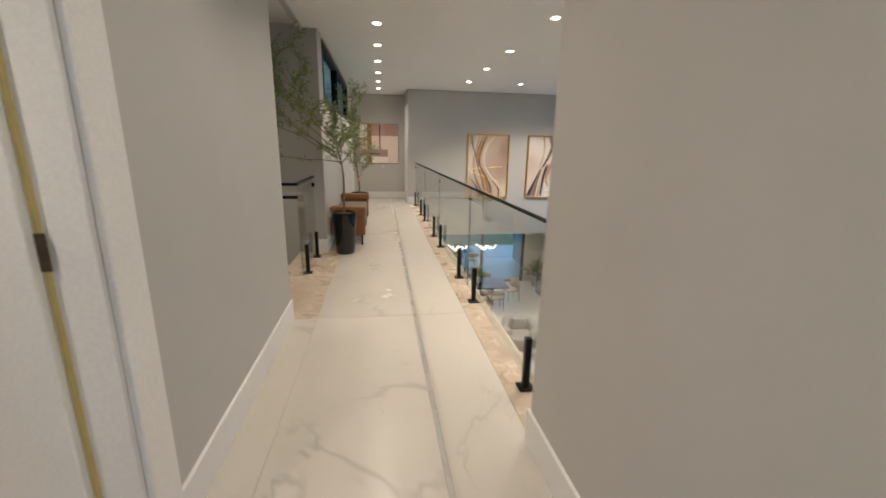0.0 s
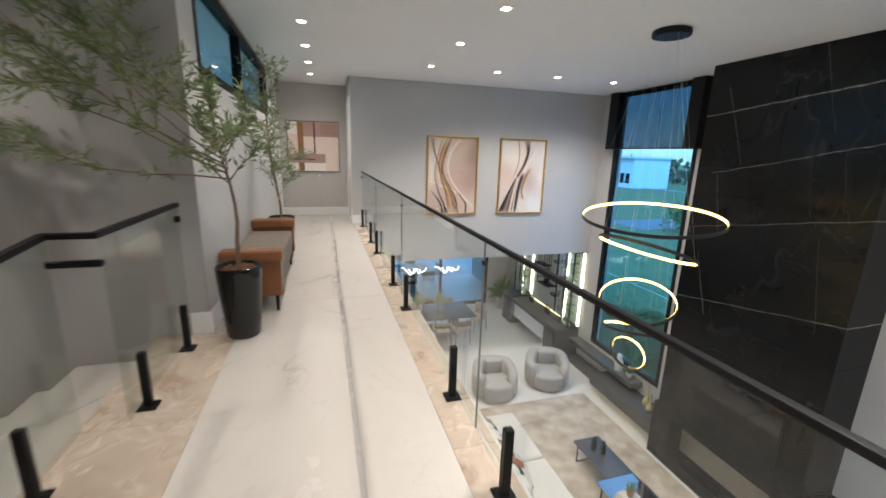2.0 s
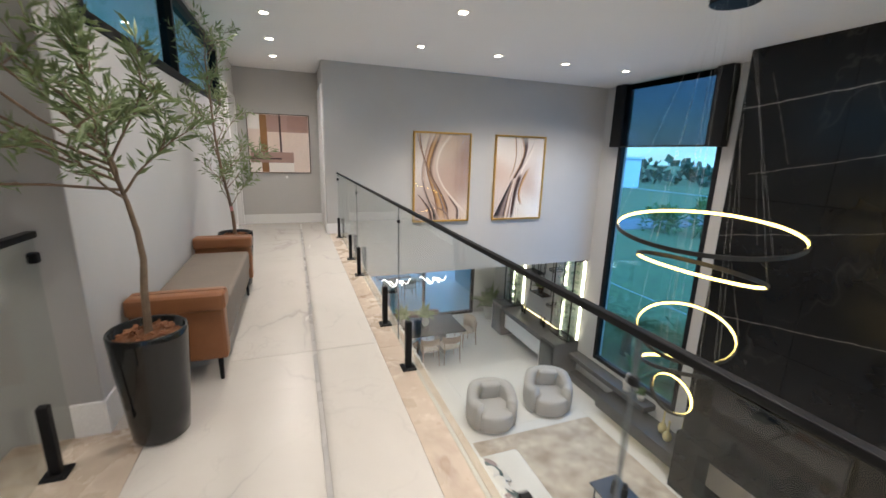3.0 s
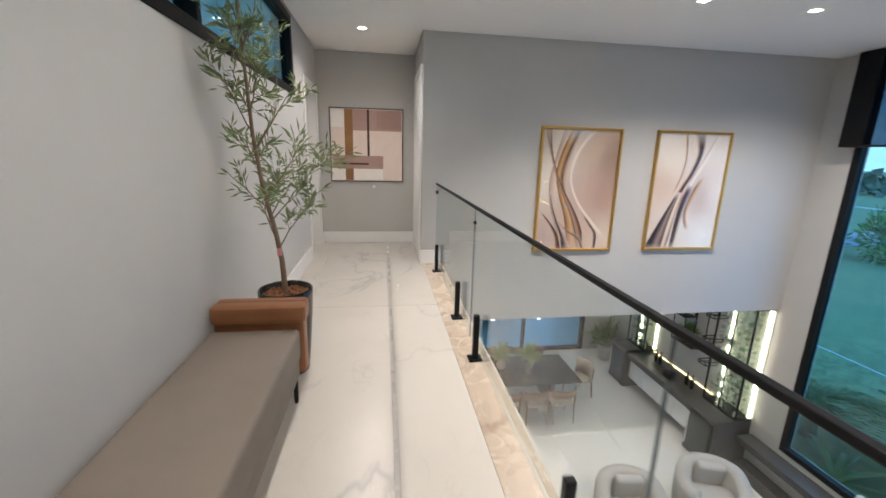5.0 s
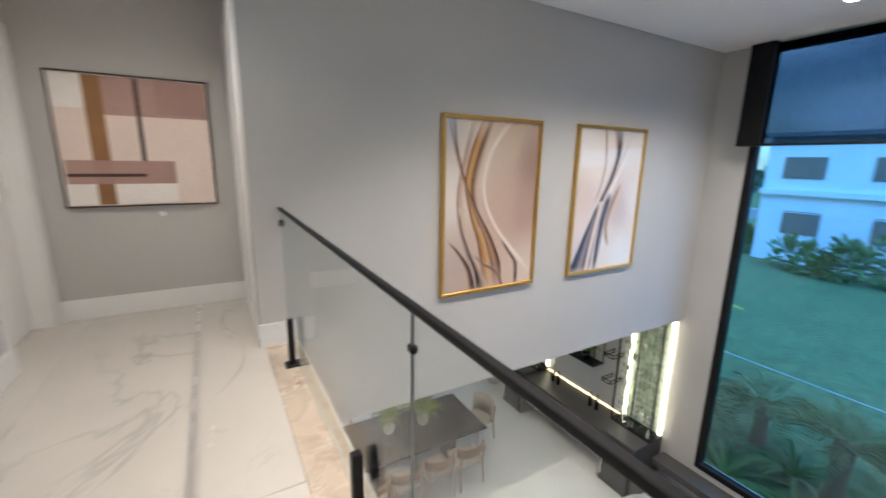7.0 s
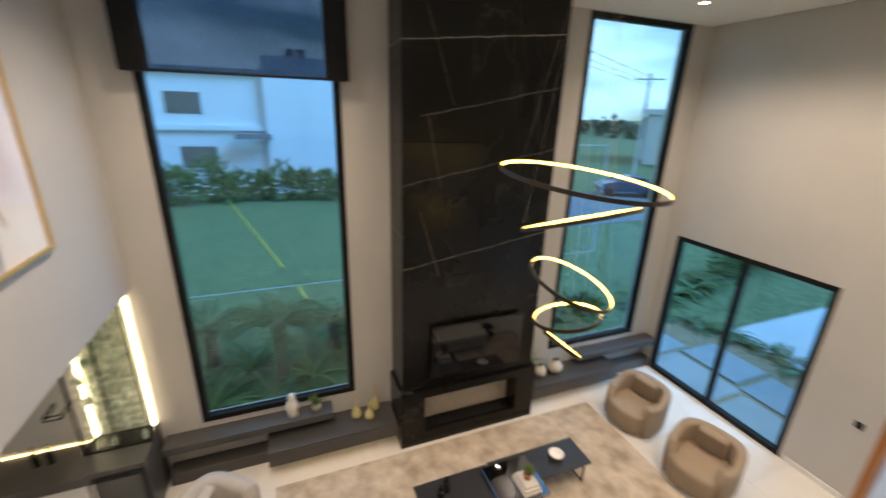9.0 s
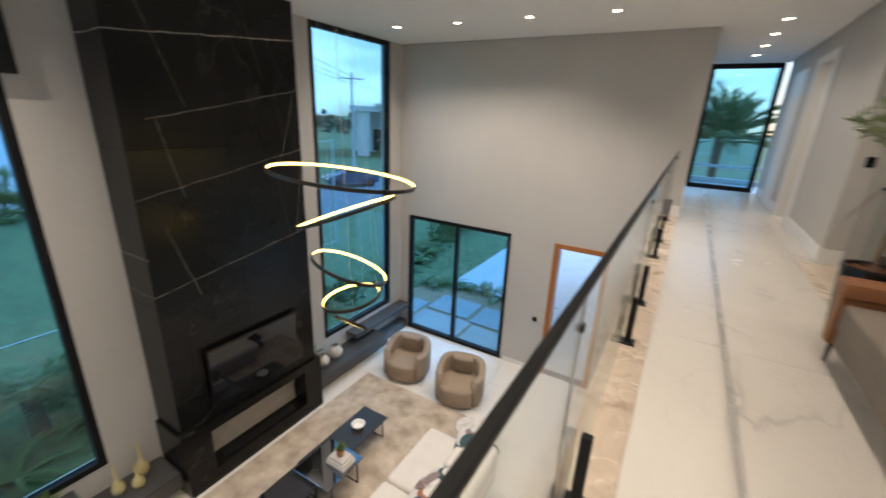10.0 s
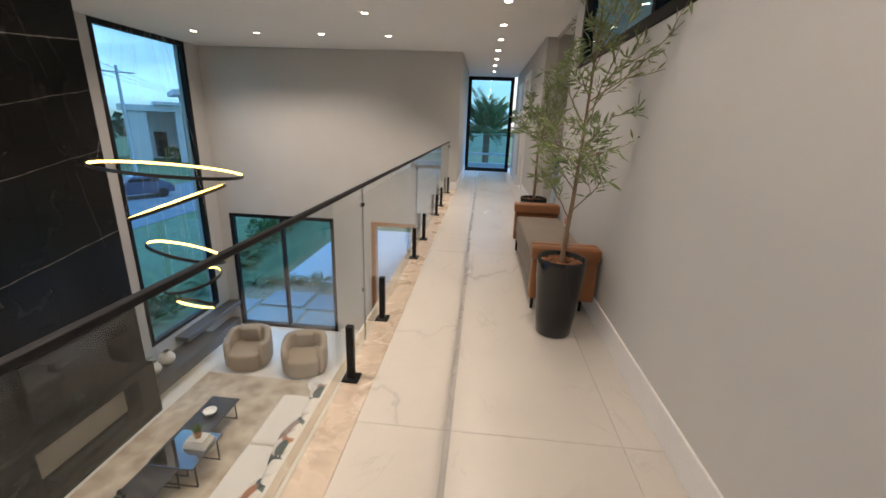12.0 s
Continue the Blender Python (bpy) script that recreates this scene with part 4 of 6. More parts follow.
shelf("wall_shelf", 6.68, 9.0, 11.4, -3.42, -3.3, "graphite wall shelf under the tall window")
shelf("wall_shelf", 6.68, 1.93, 4.0, -3.42, -3.3, "graphite wall shelf under the tall window")
shelf("floating_cabinet", 6.42, 8.0, 10.02, -3.84, -3.58, "long graphite floating drawer cabinet", True)
shelf("floating_cabinet", 6.42, 3.2, 5.4, -3.84, -3.58, "long graphite floating drawer cabinet", True)
for y0, y1 in ((10.03, 11.4), (1.93, 3.19)):
    e = empty("floor_plinth", (6.8, (y0 + y1) / 2, LF), "low graphite plinth along the wall", "plinth")
    part("body", box(6.75, 6.998, y0, y1, LF, LF + 0.22, 0.003, 1), GREY, e)


# roller shade before the tall window
def shade():
    e = empty("roller_shade", (6.85, 9.75, 3.0), "half-lowered dark translucent roller shade", "shade")
    m = clear_glass("shade_cloth", (0.36, 0.35, 0.38), 1.1, 0.6)
    g = part("cloth", box(6.868, 6.872, 8.78, 10.72, 1.76, 2.97), m, e, "dark see-through screen cloth")
    g.visible_shadow = False
    part("guide", box(6.82, 6.985, 8.5, 8.78, 1.745, 2.99, 0.004, 1), BLACK, e)
    part("guide", box(6.82, 6.985, 10.72, 10.99, 1.745, 2.99, 0.004, 1), BLACK, e)
    part("bottom_bar", box(6.85, 6.89, 8.78, 10.72, 1.745, 1.775, 0.004, 1), BLACK, e)


shade()

# ---- vases, figure and plants on the shelves ----
CERAM = mottled("pale_ceramic", (0.66, 0.62, 0.55), (0.58, 0.54, 0.47), 10, (0.4, 0.55), 0, 60, 0.1)
YGLASS = mottled("amber_ceramic", (0.55, 0.46, 0.22), (0.62, 0.53, 0.28), 6, (0.15, 0.25))
GREENL = mottled("green_leaf", (0.065, 0.12, 0.025), (0.13, 0.2, 0.045), 8, (0.45, 0.6))
LIME = mottled("lime_fern", (0.22, 0.32, 0.06), (0.34, 0.42, 0.10), 8, (0.5, 0.6))


def vase(x, y, z, profile, mat, label, ferns=0, seed=1, leafmat=None, spread=0.3):
    e = empty("vase", (x, y, z), label, "vase")
    part("body", lathe(profile, 28, x, y, z), mat, e, "", True)
    if ferns:
        rnd, bm, top = random.Random(seed), bmesh.new(), profile[-1][1]
        for _ in range(ferns):
            a, t = rnd.uniform(0, 6.28), rnd.uniform(0.15, 1.0)
            d = Vector((math.cos(a) * t, math.sin(a) * t, 1.1 - 0.5 * t))
            base, ln = Vector((x, y, z + top)), spread * rnd.uniform(0.6, 1.2)
            for k in range(9):
                u = k / 8
                p = base + d * ln * u - Vector((0, 0, 0.5 * ln * t * u * u))
                for s in (-1, 1):
                    leaf_mesh(bm, p, Vector((-d.y * s, d.x * s, 0.1)) + d * 0.6, 0.10 * spread / 0.3 * (1.1 - 0.7 * u), rnd, 0.22)
        part("foliage", bm, leafmat or GREENL, e)
    return e


BOTTLE = [(0.0, 0.0), (0.06, 0.0), (0.075, 0.05), (0.06, 0.11), (0.02, 0.16), (0.014, 0.30), (0.02, 0.34)]
ROUND = [(0.0, 0.0), (0.07, 0.0), (0.13, 0.08), (0.135, 0.15), (0.09, 0.23), (0.055, 0.25), (0.06, 0.28)]
for x, y, h in ((6.78, 8.62, 1.35), (6.68, 8.42, 1.15), (6.86, 8.28, 1.6)):
    vase(x, y, -3.58, [(r * 1.1, z * h) for r, z in BOTTLE], YGLASS, "amber bottle-shaped vase on the floating cabinet")
vase(6.72, 4.98, -3.58, ROUND, CERAM, "round pale ceramic vase on the floating cabinet")
vase(6.74, 4.6, -3.58, [(r * 1.15, z * 1.1) for r, z in ROUND], CERAM, "round pale ceramic jar on the floating cabinet")
vase(6.85, 5.22, -3.58, [(r * 0.7, z) for r, z in ROUND], CERAM, "slim ceramic pot with green fern", 26, 7, GREENL, 0.34)
vase(6.84, 9.25, -3.3, [(0.0, 0.0), (0.06, 0.0), (0.085, 0.11), (0.08, 0.115)], CERAM, "small grey pot with a leafy plant", 24, 4, GREENL, 0.2)
fig = empty("figurine", (6.84, 9.62, -3.3), "small pale stone figurine on the shelf", "figurine")
part("body", lathe([(0.0, 0.0), (0.09, 0.0), (0.075, 0.05), (0.1, 0.14), (0.085, 0.24), (0.05, 0.28), (0.06, 0.33), (0.045, 0.39), (0.0, 0.41)], 20, 6.84, 9.62, -3.3), CERAM, fig, "", True)

# ---- rug, tables, sofa and chairs of the living room ----
RUGM = mottled("beige_rug", (0.62, 0.53, 0.43), (0.30, 0.235, 0.175), 3.2, (0.9, 1.0), 0, 25, 0.4)
rug = tagged(obj("rug", box(3.3, 6.2, 4.15, 9.95, LF, LF + 0.018, 0.006, 2), RUGM), "large mottled beige rug under the coffee tables", "rug")
TOPM = mottled("graphite_tabletop", (0.022, 0.023, 0.026), (0.03, 0.031, 0.034), 5, (0.3, 0.42), 0, 60, 0.02)
MIRROR = mottled("black_mirror_top", (0.26, 0.27, 0.29), (0.28, 0.29, 0.31), 3, (0.02, 0.03), 1.0, 30, 0.0, 1.0)


def coffee_table(x0, x1, y0, y1, top, mat, label):
    e = empty("coffee_table", ((x0 + x1) / 2, (y0 + y1) / 2, LF), label, "coffee table", "coffee tables")
    part("tabletop", box(x0, x1, y0, y1, top - 0.03, top, 0.004, 1), mat, e)
    f = LF + 0.018
    for x in (x0 + 0.04, x1 - 0.04):
        for y in (y0 + 0.1, y1 - 0.1):
            part("leg", box(x - 0.009, x + 0.009, y - 0.009, y + 0.009, f, top - 0.03), BLACK, e)
    for y in (y0 + 0.1, y1 - 0.1):
        part("crossbar", box(x0 + 0.05, x1 - 0.05, y - 0.008, y + 0.008, f, f + 0.016), BLACK, e)


coffee_table(4.68, 5.22, 5.38, 6.92, -3.64, TOPM, "long graphite coffee table on the rug")
coffee_table(4.66, 5.2, 6.94, 8.1, -3.64, TOPM, "wide graphite coffee table on the rug")
coffee_table(4.40, 5.1, 6.34, 7.08, -3.57, MIRROR, "black mirror-topped coffee table holding books")
BOOK = mottled("book_cover", (0.62, 0.58, 0.52), (0.55, 0.5, 0.45), 9, (0.5, 0.6))
for k, (w, d, m) in enumerate(((0.36, 0.27, BOOK), (0.33, 0.25, CERAM), (0.28, 0.22, BOOK))):
    z = -3.57 + k * 0.045
    b = empty("book", (4.62, 6.6, z), "pale hardback book stacked on the mirror table", "book", "stacked books")
    part("cover", box(4.62 - w / 2, 4.62 + w / 2, 6.6 - d / 2, 6.6 + d / 2, z, z + 0.045, 0.004, 1), m, b)
vase(4.62, 6.6, -3.435, [(0.0, 0.0), (0.045, 0.0), (0.065, 0.1), (0.06, 0.105)], mottled("terracotta", (0.38, 0.18, 0.09), (0.42, 0.21, 0.11), 9, (0.7, 0.8)), "terracotta pot with green plant on the books", 18, 9, GREENL, 0.17)
for x, y in ((4.98, 7.68), (4.88, 7.8)):
    d = empty("candle_holder", (x, y, -3.64), "dark metal candle holder on the coffee table", "candle holder")
    part("body", lathe([(0.0, 0.0), (0.05, 0.0), (0.05, 0.16), (0.035, 0.17), (0.03, 0.24), (0.0, 0.24)], 20, x, y, -3.64), BLACK, d)
bowl = empty("decorative_bowl", (4.95, 5.85, -3.64), "white knotted ceramic ornament on the coffee table", "bowl")
part("body", lathe([(0.0, 0.0), (0.07, 0.0), (0.11, 0.05), (0.12, 0.08), (0.105, 0.085), (0.06, 0.03), (0.0, 0.025)], 10, 4.95, 5.85, -3.64), WHITE, bowl)

SOFAM = mottled("cream_boucle", (0.70, 0.66, 0.60), (0.64, 0.60, 0.54), 5, (0.85, 0.95), 0, 110, 0.4)
TEAL = mottled("teal_fabric", (0.03, 0.075, 0.08), (0.045, 0.09, 0.095), 8, (0.8, 0.9), 0, 160, 0.2)
MAUVE = mottled("mauve_fabric", (0.26, 0.19, 0.18), (0.30, 0.22, 0.21), 8, (0.8, 0.9), 0, 160, 0.2)
RUST = mottled("rust_fabric", (0.34, 0.12, 0.06), (0.38, 0.15, 0.08), 8, (0.8, 0.9), 0, 160, 0.2)


def sofa():
    e = empty("sofa", (3.2, 7.1, LF), "long cream boucle sofa scattered with patterned cushions", "sofa")
    part("base", box(2.62, 3.82, 5.2, 9.1, LF + 0.02, LF + 0.26, 0.06, 3), SOFAM, e, "", True)
    for y0, y1 in ((5.16, 6.42), (6.44, 7.82), (7.84, 9.14)):
        part("seat_cushion", box(2.85, 3.9, y0, y1, LF + 0.24, LF + 0.45, 0.085, 4), SOFAM, e, "", True)
        part("back_cushion", box(2.6, 2.94, y0 + 0.02, y1 - 0.02, LF + 0.3, LF + 0.70, 0.13, 4), SOFAM, e, "", True)
    for y0, y1 in ((5.55, 6.0), (6.95, 7.3), (7.75, 8.4)):
        part("loose_back_cushion", box(2.92, 3.2, y0, y1, LF + 0.42, LF + 0.76, 0.11, 4), SOFAM, e, "", True)


def pillow(x, y, z, tilt, turn, m1, m2):
    e = empty("throw_pillow", (x, y, z), "patterned throw pillow in teal, mauve and cream on the sofa", "pillow", "sofa pillows")
    e.matrix_basis = pose(x, y, z, 0, tilt, turn)
    bm, n = bmesh.new(), 22
    grid = {}
    for s in (1, -1):
        for i in range(n + 1):
            for j in range(n + 1):
                u, v = i / n * 2 - 1, j / n * 2 - 1
                puff = 0.085 * (max(0.0, (1 - u ** 4) * (1 - v ** 4))) ** 0.6
                pinch = 1 - 0.06 * (1 - abs(u)) * (abs(v) ** 3) - 0.0
                grid[s, i, j] = bm.verts.new((s * puff, u * 0.25 * (1 - 0.07 * (1 - v * v)), v * 0.25 * (1 - 0.07 * (1 - u * u)) * pinch + 0.25))
    for s in (1, -1):
        for i in range(n):
            for j in range(n):
                f = bm.faces.new((grid[s, i, j], grid[s, i + 1, j], grid[s, i + 1, j + 1], grid[s, i, j + 1]))
                u, v = i / n * 2 - 0.95, j / n * 2 - 0.95
                disc, arc = (u - 0.35) ** 2 + (v - 0.15) ** 2, (u + 0.7) ** 2 + (v - 0.9) ** 2
                f.material_index = 1 if disc < 0.3 or arc > 3.4 else (2 if 0.35 < arc < 0.95 or disc > 2.6 else 0)
                f.smooth = True
    bmesh.ops.remove_doubles(bm, verts=bm.verts, dist=1e-5)
    me = bpy.data.meshes.new("cover")
    bm.to_mesh(me)
    bm.free()
    for m in (SOFAM, m1, m2):
        me.materials.append(m)
    ob = new("cover", me)
    ob.parent = e
    return e


sofa()
for x, y, turn, m1, m2 in ((3.32, 5.36, 18, TEAL, MAUVE), (3.36, 6.14, -14, MAUVE, TEAL), (3.36, 6.7, 12, TEAL, RUST), (3.38, 7.42, -12, RUST, TEAL), (3.38, 7.97, 10, TEAL, MAUVE), (3.34, 8.65, 14, MAUVE, TEAL)):
    pillow(x, y, LF + 0.50, -56, turn, m1, m2)
STONET = veined("pale_table_stone", (0.70, 0.67, 0.62), (0.6, 0.57, 0.52), (0.4, 0.37, 0.33), (0.5, 0.46, 0.42), 4.0, 0.3, 0.05)
for x, y, r, h in ((3.3, 4.85, 0.24, 0.5), (2.96, 4.68, 0.26, 0.58)):
    e = empty("side_table", (x, y, LF), "round pale stone side table beside the sofa", "side table", "round side tables")
    part("tabletop", lathe([(0.0, h - 0.03), (r - 0.01, h - 0.03), (r, h - 0.02), (r, h - 0.006), (r - 0.008, h), (0.0, h)], 40, x, y, LF), STONET, e)
    part("stem", lathe([(0.0, 0.0), (0.16, 0.0), (0.16, 0.012), (0.02, 0.02), (0.02, h - 0.03)], 24, x, y, LF + 0.018), BLACK, e)


def tub_chair(m, w, d, wall, seat_h, back_h, arm_h, square, mat, label, group, cushion=True):
    """A tub armchair that opens towards its +y side: one rounded shell, a seat and a back cushion."""
    e = empty("armchair", (0, 0, 0), label, "armchair", group)
    shell, n, rows = bmesh.new(), 40, []
    for k in range(n + 1):
        a = radians(42) - radians(264) * k / n
        c, s = math.cos(a), math.sin(a)
        f = (abs(c) ** square + abs(s) ** square) ** (-1 / square)
        ox, oy = c * f * w / 2, s * f * d / 2
        ix, iy = c * f * (w / 2 - wall), s * f * (d / 2 - wall)
        t = min(1.0, max(0.0, (0.25 - s) / 0.9))
        top = arm_h + (back_h - arm_h) * t * t * (3 - 2 * t)
        mx, my = (ox + ix) / 2, (oy + iy) / 2
        rows.append([shell.verts.new(v) for v in ((ox * 0.93, oy * 0.93, 0.05), (ox * 0.985, oy * 0.985, 0.12), (ox, oy, 0.3), (ox, oy, top - wall * 0.45), (ox * 0.85 + mx * 0.15, oy * 0.85 + my * 0.15, top - wall * 0.15), (mx, my, top), (ix * 0.85 + mx * 0.15, iy * 0.85 + my * 0.15, top - wall * 0.15), (ix, iy, top - wall * 0.45), (ix, iy, 0.1))])
    for a, b in zip(rows, rows[1:]):
        for j in range(len(a) - 1):
            shell.faces.new((a[j], b[j], b[j + 1], a[j + 1]))
    shell.faces.new(rows[0])
    shell.faces.new(rows[-1][::-1])
    part("shell", shell, mat, e, "", True)
    seat, outer = bmesh.new(), []
    layers = ((0.93, 0.05), (0.985, 0.1), (1.0, 0.2), (1.0, seat_h - 0.06), (0.97, seat_h - 0.02), (0.9, seat_h), (0.5, seat_h + 0.015))
    for sc, z in layers:
        ring = []
        for k in range(48):
            a = 2 * math.pi * k / 48
            c, s = math.cos(a), math.sin(a)
            f = (abs(c) ** square + abs(s) ** square) ** (-1 / square)
            ww, dd = (w / 2 - (wall * 0.9 if s < 0.62 and abs(c) > 0.2 else 0.03), d / 2)
            ww = w / 2 - wall * 0.8 if s < 0.7 else w / 2 - 0.06
            ring.append(seat.verts.new((c * f * ww * sc, s * f * (dd if s > 0 else dd - wall * 0.8) * sc, z)))
        outer.append(ring)
    for a, b in zip(outer, outer[1:]):
        for k in range(48):
            seat.faces.new((a[k], a[(k + 1) % 48], b[(k + 1) % 48], b[k]))
    seat.faces.new(outer[-1])
    part("seat", seat, mat, e, "", True)
    part("swivel_base", lathe([(0.0, 0.0), (w * 0.36, 0.0), (w * 0.36, 0.05), (0.0, 0.05)], 32), GREY, e)
    if cushion:
        cu = part("back_cushion", box(-0.21, 0.21, -0.08, 0.07, -0.2, 0.2, 0.06, 4), mat, e, "", True)
        cu.matrix_parent_inverse = Matrix.Identity(4)
        cu.matrix_basis = pose(0, -d / 2 + wall + 0.1, seat_h + 0.2, -14, 0, 0)
    e.matrix_basis = m
    return e


CAMEL = mottled("camel_upholstery", (0.34, 0.262, 0.192), (0.30, 0.228, 0.164), 4, (0.8, 0.92), 0, 150, 0.25)
STONEF = mottled("stone_boucle", (0.44, 0.41, 0.375), (0.39, 0.36, 0.33), 6, (0.88, 0.96), 0, 90, 0.5)
a1 = tub_chair(pose(5.5, 3.64, LF, 0, 0, 10), 1.0, 0.94, 0.14, 0.44, 0.80, 0.66, 2.6, CAMEL, "camel upholstered tub armchair by the sliding door", "camel armchairs")
copy_thing(a1, pose(4.12, 3.70, LF, 0, 0, 14))
b1 = tub_chair(pose(4.08, 10.48, LF, 0, 0, 172), 1.08, 1.03, 0.22, 0.42, 0.79, 0.62, 2.1, STONEF, "round stone-grey boucle swivel armchair", "grey armchairs")
copy_thing(b1, pose(5.54, 10.58, LF, 0, 0, 160))


# ---- chandelier ----
RINGL = glow("ring_light", (1.0, 0.74, 0.20), 5.0)
RINGK = mottled("dark_bronze_ring", (0.035, 0.03, 0.025), (0.045, 0.04, 0.03), 9, (0.35, 0.45), 0.6)


def chandelier():
    c = Vector((4.29, 6.73, CEIL))
    e = empty("chandelier", c, "spiral ring chandelier of dark bronze with glowing inner bands", "chandelier")
    part("canopy", lathe([(0.0, 0.0), (0.20, 0.0), (0.21, -0.012), (0.21, -0.06), (0.20, -0.07), (0.0, -0.07)], 48, *c), BLACK, e, "round black ceiling canopy")
    for cx, cy, z, r, tilt, toward in ((4.30, 6.65, 0.82, 0.83, 7, 225), (4.28, 6.63, 0.41, 0.60, 20, 15), (4.26, 6.64, -0.28, 0.48, 21, 225), (4.25, 6.64, -0.68, 0.37, 12, 45), (4.25, 6.65, -1.04, 0.25, 38, 270)):
        a = radians(toward)
        down = Vector((math.cos(a), math.sin(a), 0))
        side = Vector((-math.sin(a), math.cos(a), 0))
        t = radians(tilt)
        u = down * math.cos(t) - Vector((0, 0, math.sin(t)))
        nrm = u.cross(side)
        n, body, lit = 72, bmesh.new(), bmesh.new()
        rb, rl = [], []
        for k in range(n):
            q = 2 * math.pi * k / n
            d = u * math.cos(q) + side * math.sin(q)
            o = Vector((cx, cy, z))
            rb.append([body.verts.new(o + d * rr + nrm * hh) for rr, hh in ((r, -0.02), (r, 0.02), (r - 0.014, 0.02), (r - 0.014, -0.02))])
            rl.append([lit.verts.new(o + d * rr + nrm * hh) for rr, hh in ((r - 0.0145, -0.017), (r - 0.0145, 0.017), (r - 0.019, 0.014), (r - 0.019, -0.014))])
            if k % 24 == 6:
                p = o + d * r
                part("wire", tube([p, (c.x + d.x * 0.15, c.y + d.y * 0.15, CEIL - 0.07)], 0.0008, 4), TRIM, e)
        for bm, rg in ((body, rb), (lit, rl)):
            for k in range(n):
                p, q = rg[k], rg[(k + 1) % n]
                for j in range(4):
                    bm.faces.new((p[j], q[j], q[(j + 1) % 4], p[(j + 1) % 4]))
        ring = part("ring", body, RINGK, e)
        part("light_band", lit, RINGL, ring, "glowing inner band")


chandelier()

# ---- entrance door frame, switch ----
WOOD = mottled("orange_wood", (0.34, 0.115, 0.025), (0.40, 0.15, 0.04), 4, (0.35, 0.45), 0, 60, 0.08)
ed = empty("door_5", (2.4, 1.9, LF), "orange wooden entrance door frame, standing open", "door", "", "structure")
part("jamb", box(2.90, 3.012, 1.70, 1.925, LF, -0.896, 0.004, 1), WOOD, ed)
part("jamb", box(1.9, 2.0, 1.70, 1.925, LF, -0.896, 0.004, 1), WOOD, ed)
part("head", box(2.0, 2.90, 1.70, 1.925, -1.0, -0.896, 0.004, 1), WOOD, ed)
part("threshold", box(2.0, 2.90, 1.70, 1.91, LF - 0.02, LF + 0.012, 0.003, 1), GREY, ed)
sw2 = empty("light_switch", (3.24, 1.906, -2.75), "black square switch plate on the living room wall", "switch")
part("plate", box(3.19, 3.29, 1.907, 1.918, -2.8, -2.69, 0.003, 1), BLACK, sw2)

sw3 = empty("light_switch", (-0.78, 3.66, 1.23), "black square switch plate beside the stairwell", "switch")
part("plate", box(-0.82, -0.74, 3.661, 3.672, 1.17, 1.29, 0.003, 1), BLACK, sw3)
sw4 = empty("light_switch", (-0.625, -1.66, 0.38), "small black socket plate near the glass door", "switch")
part("plate", box(-0.6295, -0.62, -1.71, -1.61, 0.33, 0.45, 0.003, 1), BLACK, sw4)

# ---- dining area ----
structure("wall_dining_end", add_box(box(6.2, 7.0, 16.2, 16.4, LF, SOF), -1.0, 0.6, 16.2, 16.4, LF, SOF), WALL, "grey wall beside the terrace doors", "wall")
framed_window("window_6", "y", 16.2, 0.6, 6.2, LF, SOF, 0.1, 0.12, (2.5, 4.35), "black-framed sliding doors to the terrace")
PANELM = mottled("backlit_pale_panel", (0.62, 0.60, 0.57), (0.58, 0.56, 0.53), 2, (0.4, 0.55))
GREYDOOR = material("tinted_appliance_glass", (0.05, 0.055, 0.055), 0.07)


def cooler(y0, y1):
    e = empty("wine_cooler", (6.6, (y0 + y1) / 2, LF), "graphite cabinet with built-in glass-door wine cooler", "wine cooler", "wine coolers")
    part("body", box(6.27, 6.998, y0, y1, LF, -3.06, 0.004, 1), GREY, e)
    part("door_frame", box(6.245, 6.268, y0 + 0.03, y1 - 0.06, LF + 0.06, -3.14, 0.004, 1), BLACK, e)
    part("door_glass", box(6.238, 6.244, y0 + 0.07, y1 - 0.1, LF + 0.1, -3.2), GREYDOOR, e)
    part("handle", box(6.215, 6.238, y1 - 0.085, y1 - 0.065, LF + 0.15, -3.2, 0.004, 1), TRIM, e)


def buffet():
    e = empty("buffet", (6.5, 13.15, LF), "long black-topped buffet with white drawer fronts", "buffet")
    part("worktop", box(6.3, 6.998, 12.11, 14.19, -3.26, -3.12, 0.003, 1), GREY, e)
    part("body", box(6.42, 6.998, 12.11, 14.19, -3.78, -3.262), GREY, e)
    for k in range(4):
        part("drawer_front", box(6.395, 6.418, 12.12 + k * 0.52, 12.12 + k * 0.52 + 0.51, -3.77, -3.3, 0.003, 1), WHITE, e)
    part("led_strip", box(6.975, 6.987, 12.13, 14.17, -3.115, -3.103), glow("dim_led_strip", (1.0, 0.80, 0.42), 5.0), e, "warm LED strip behind the worktop")


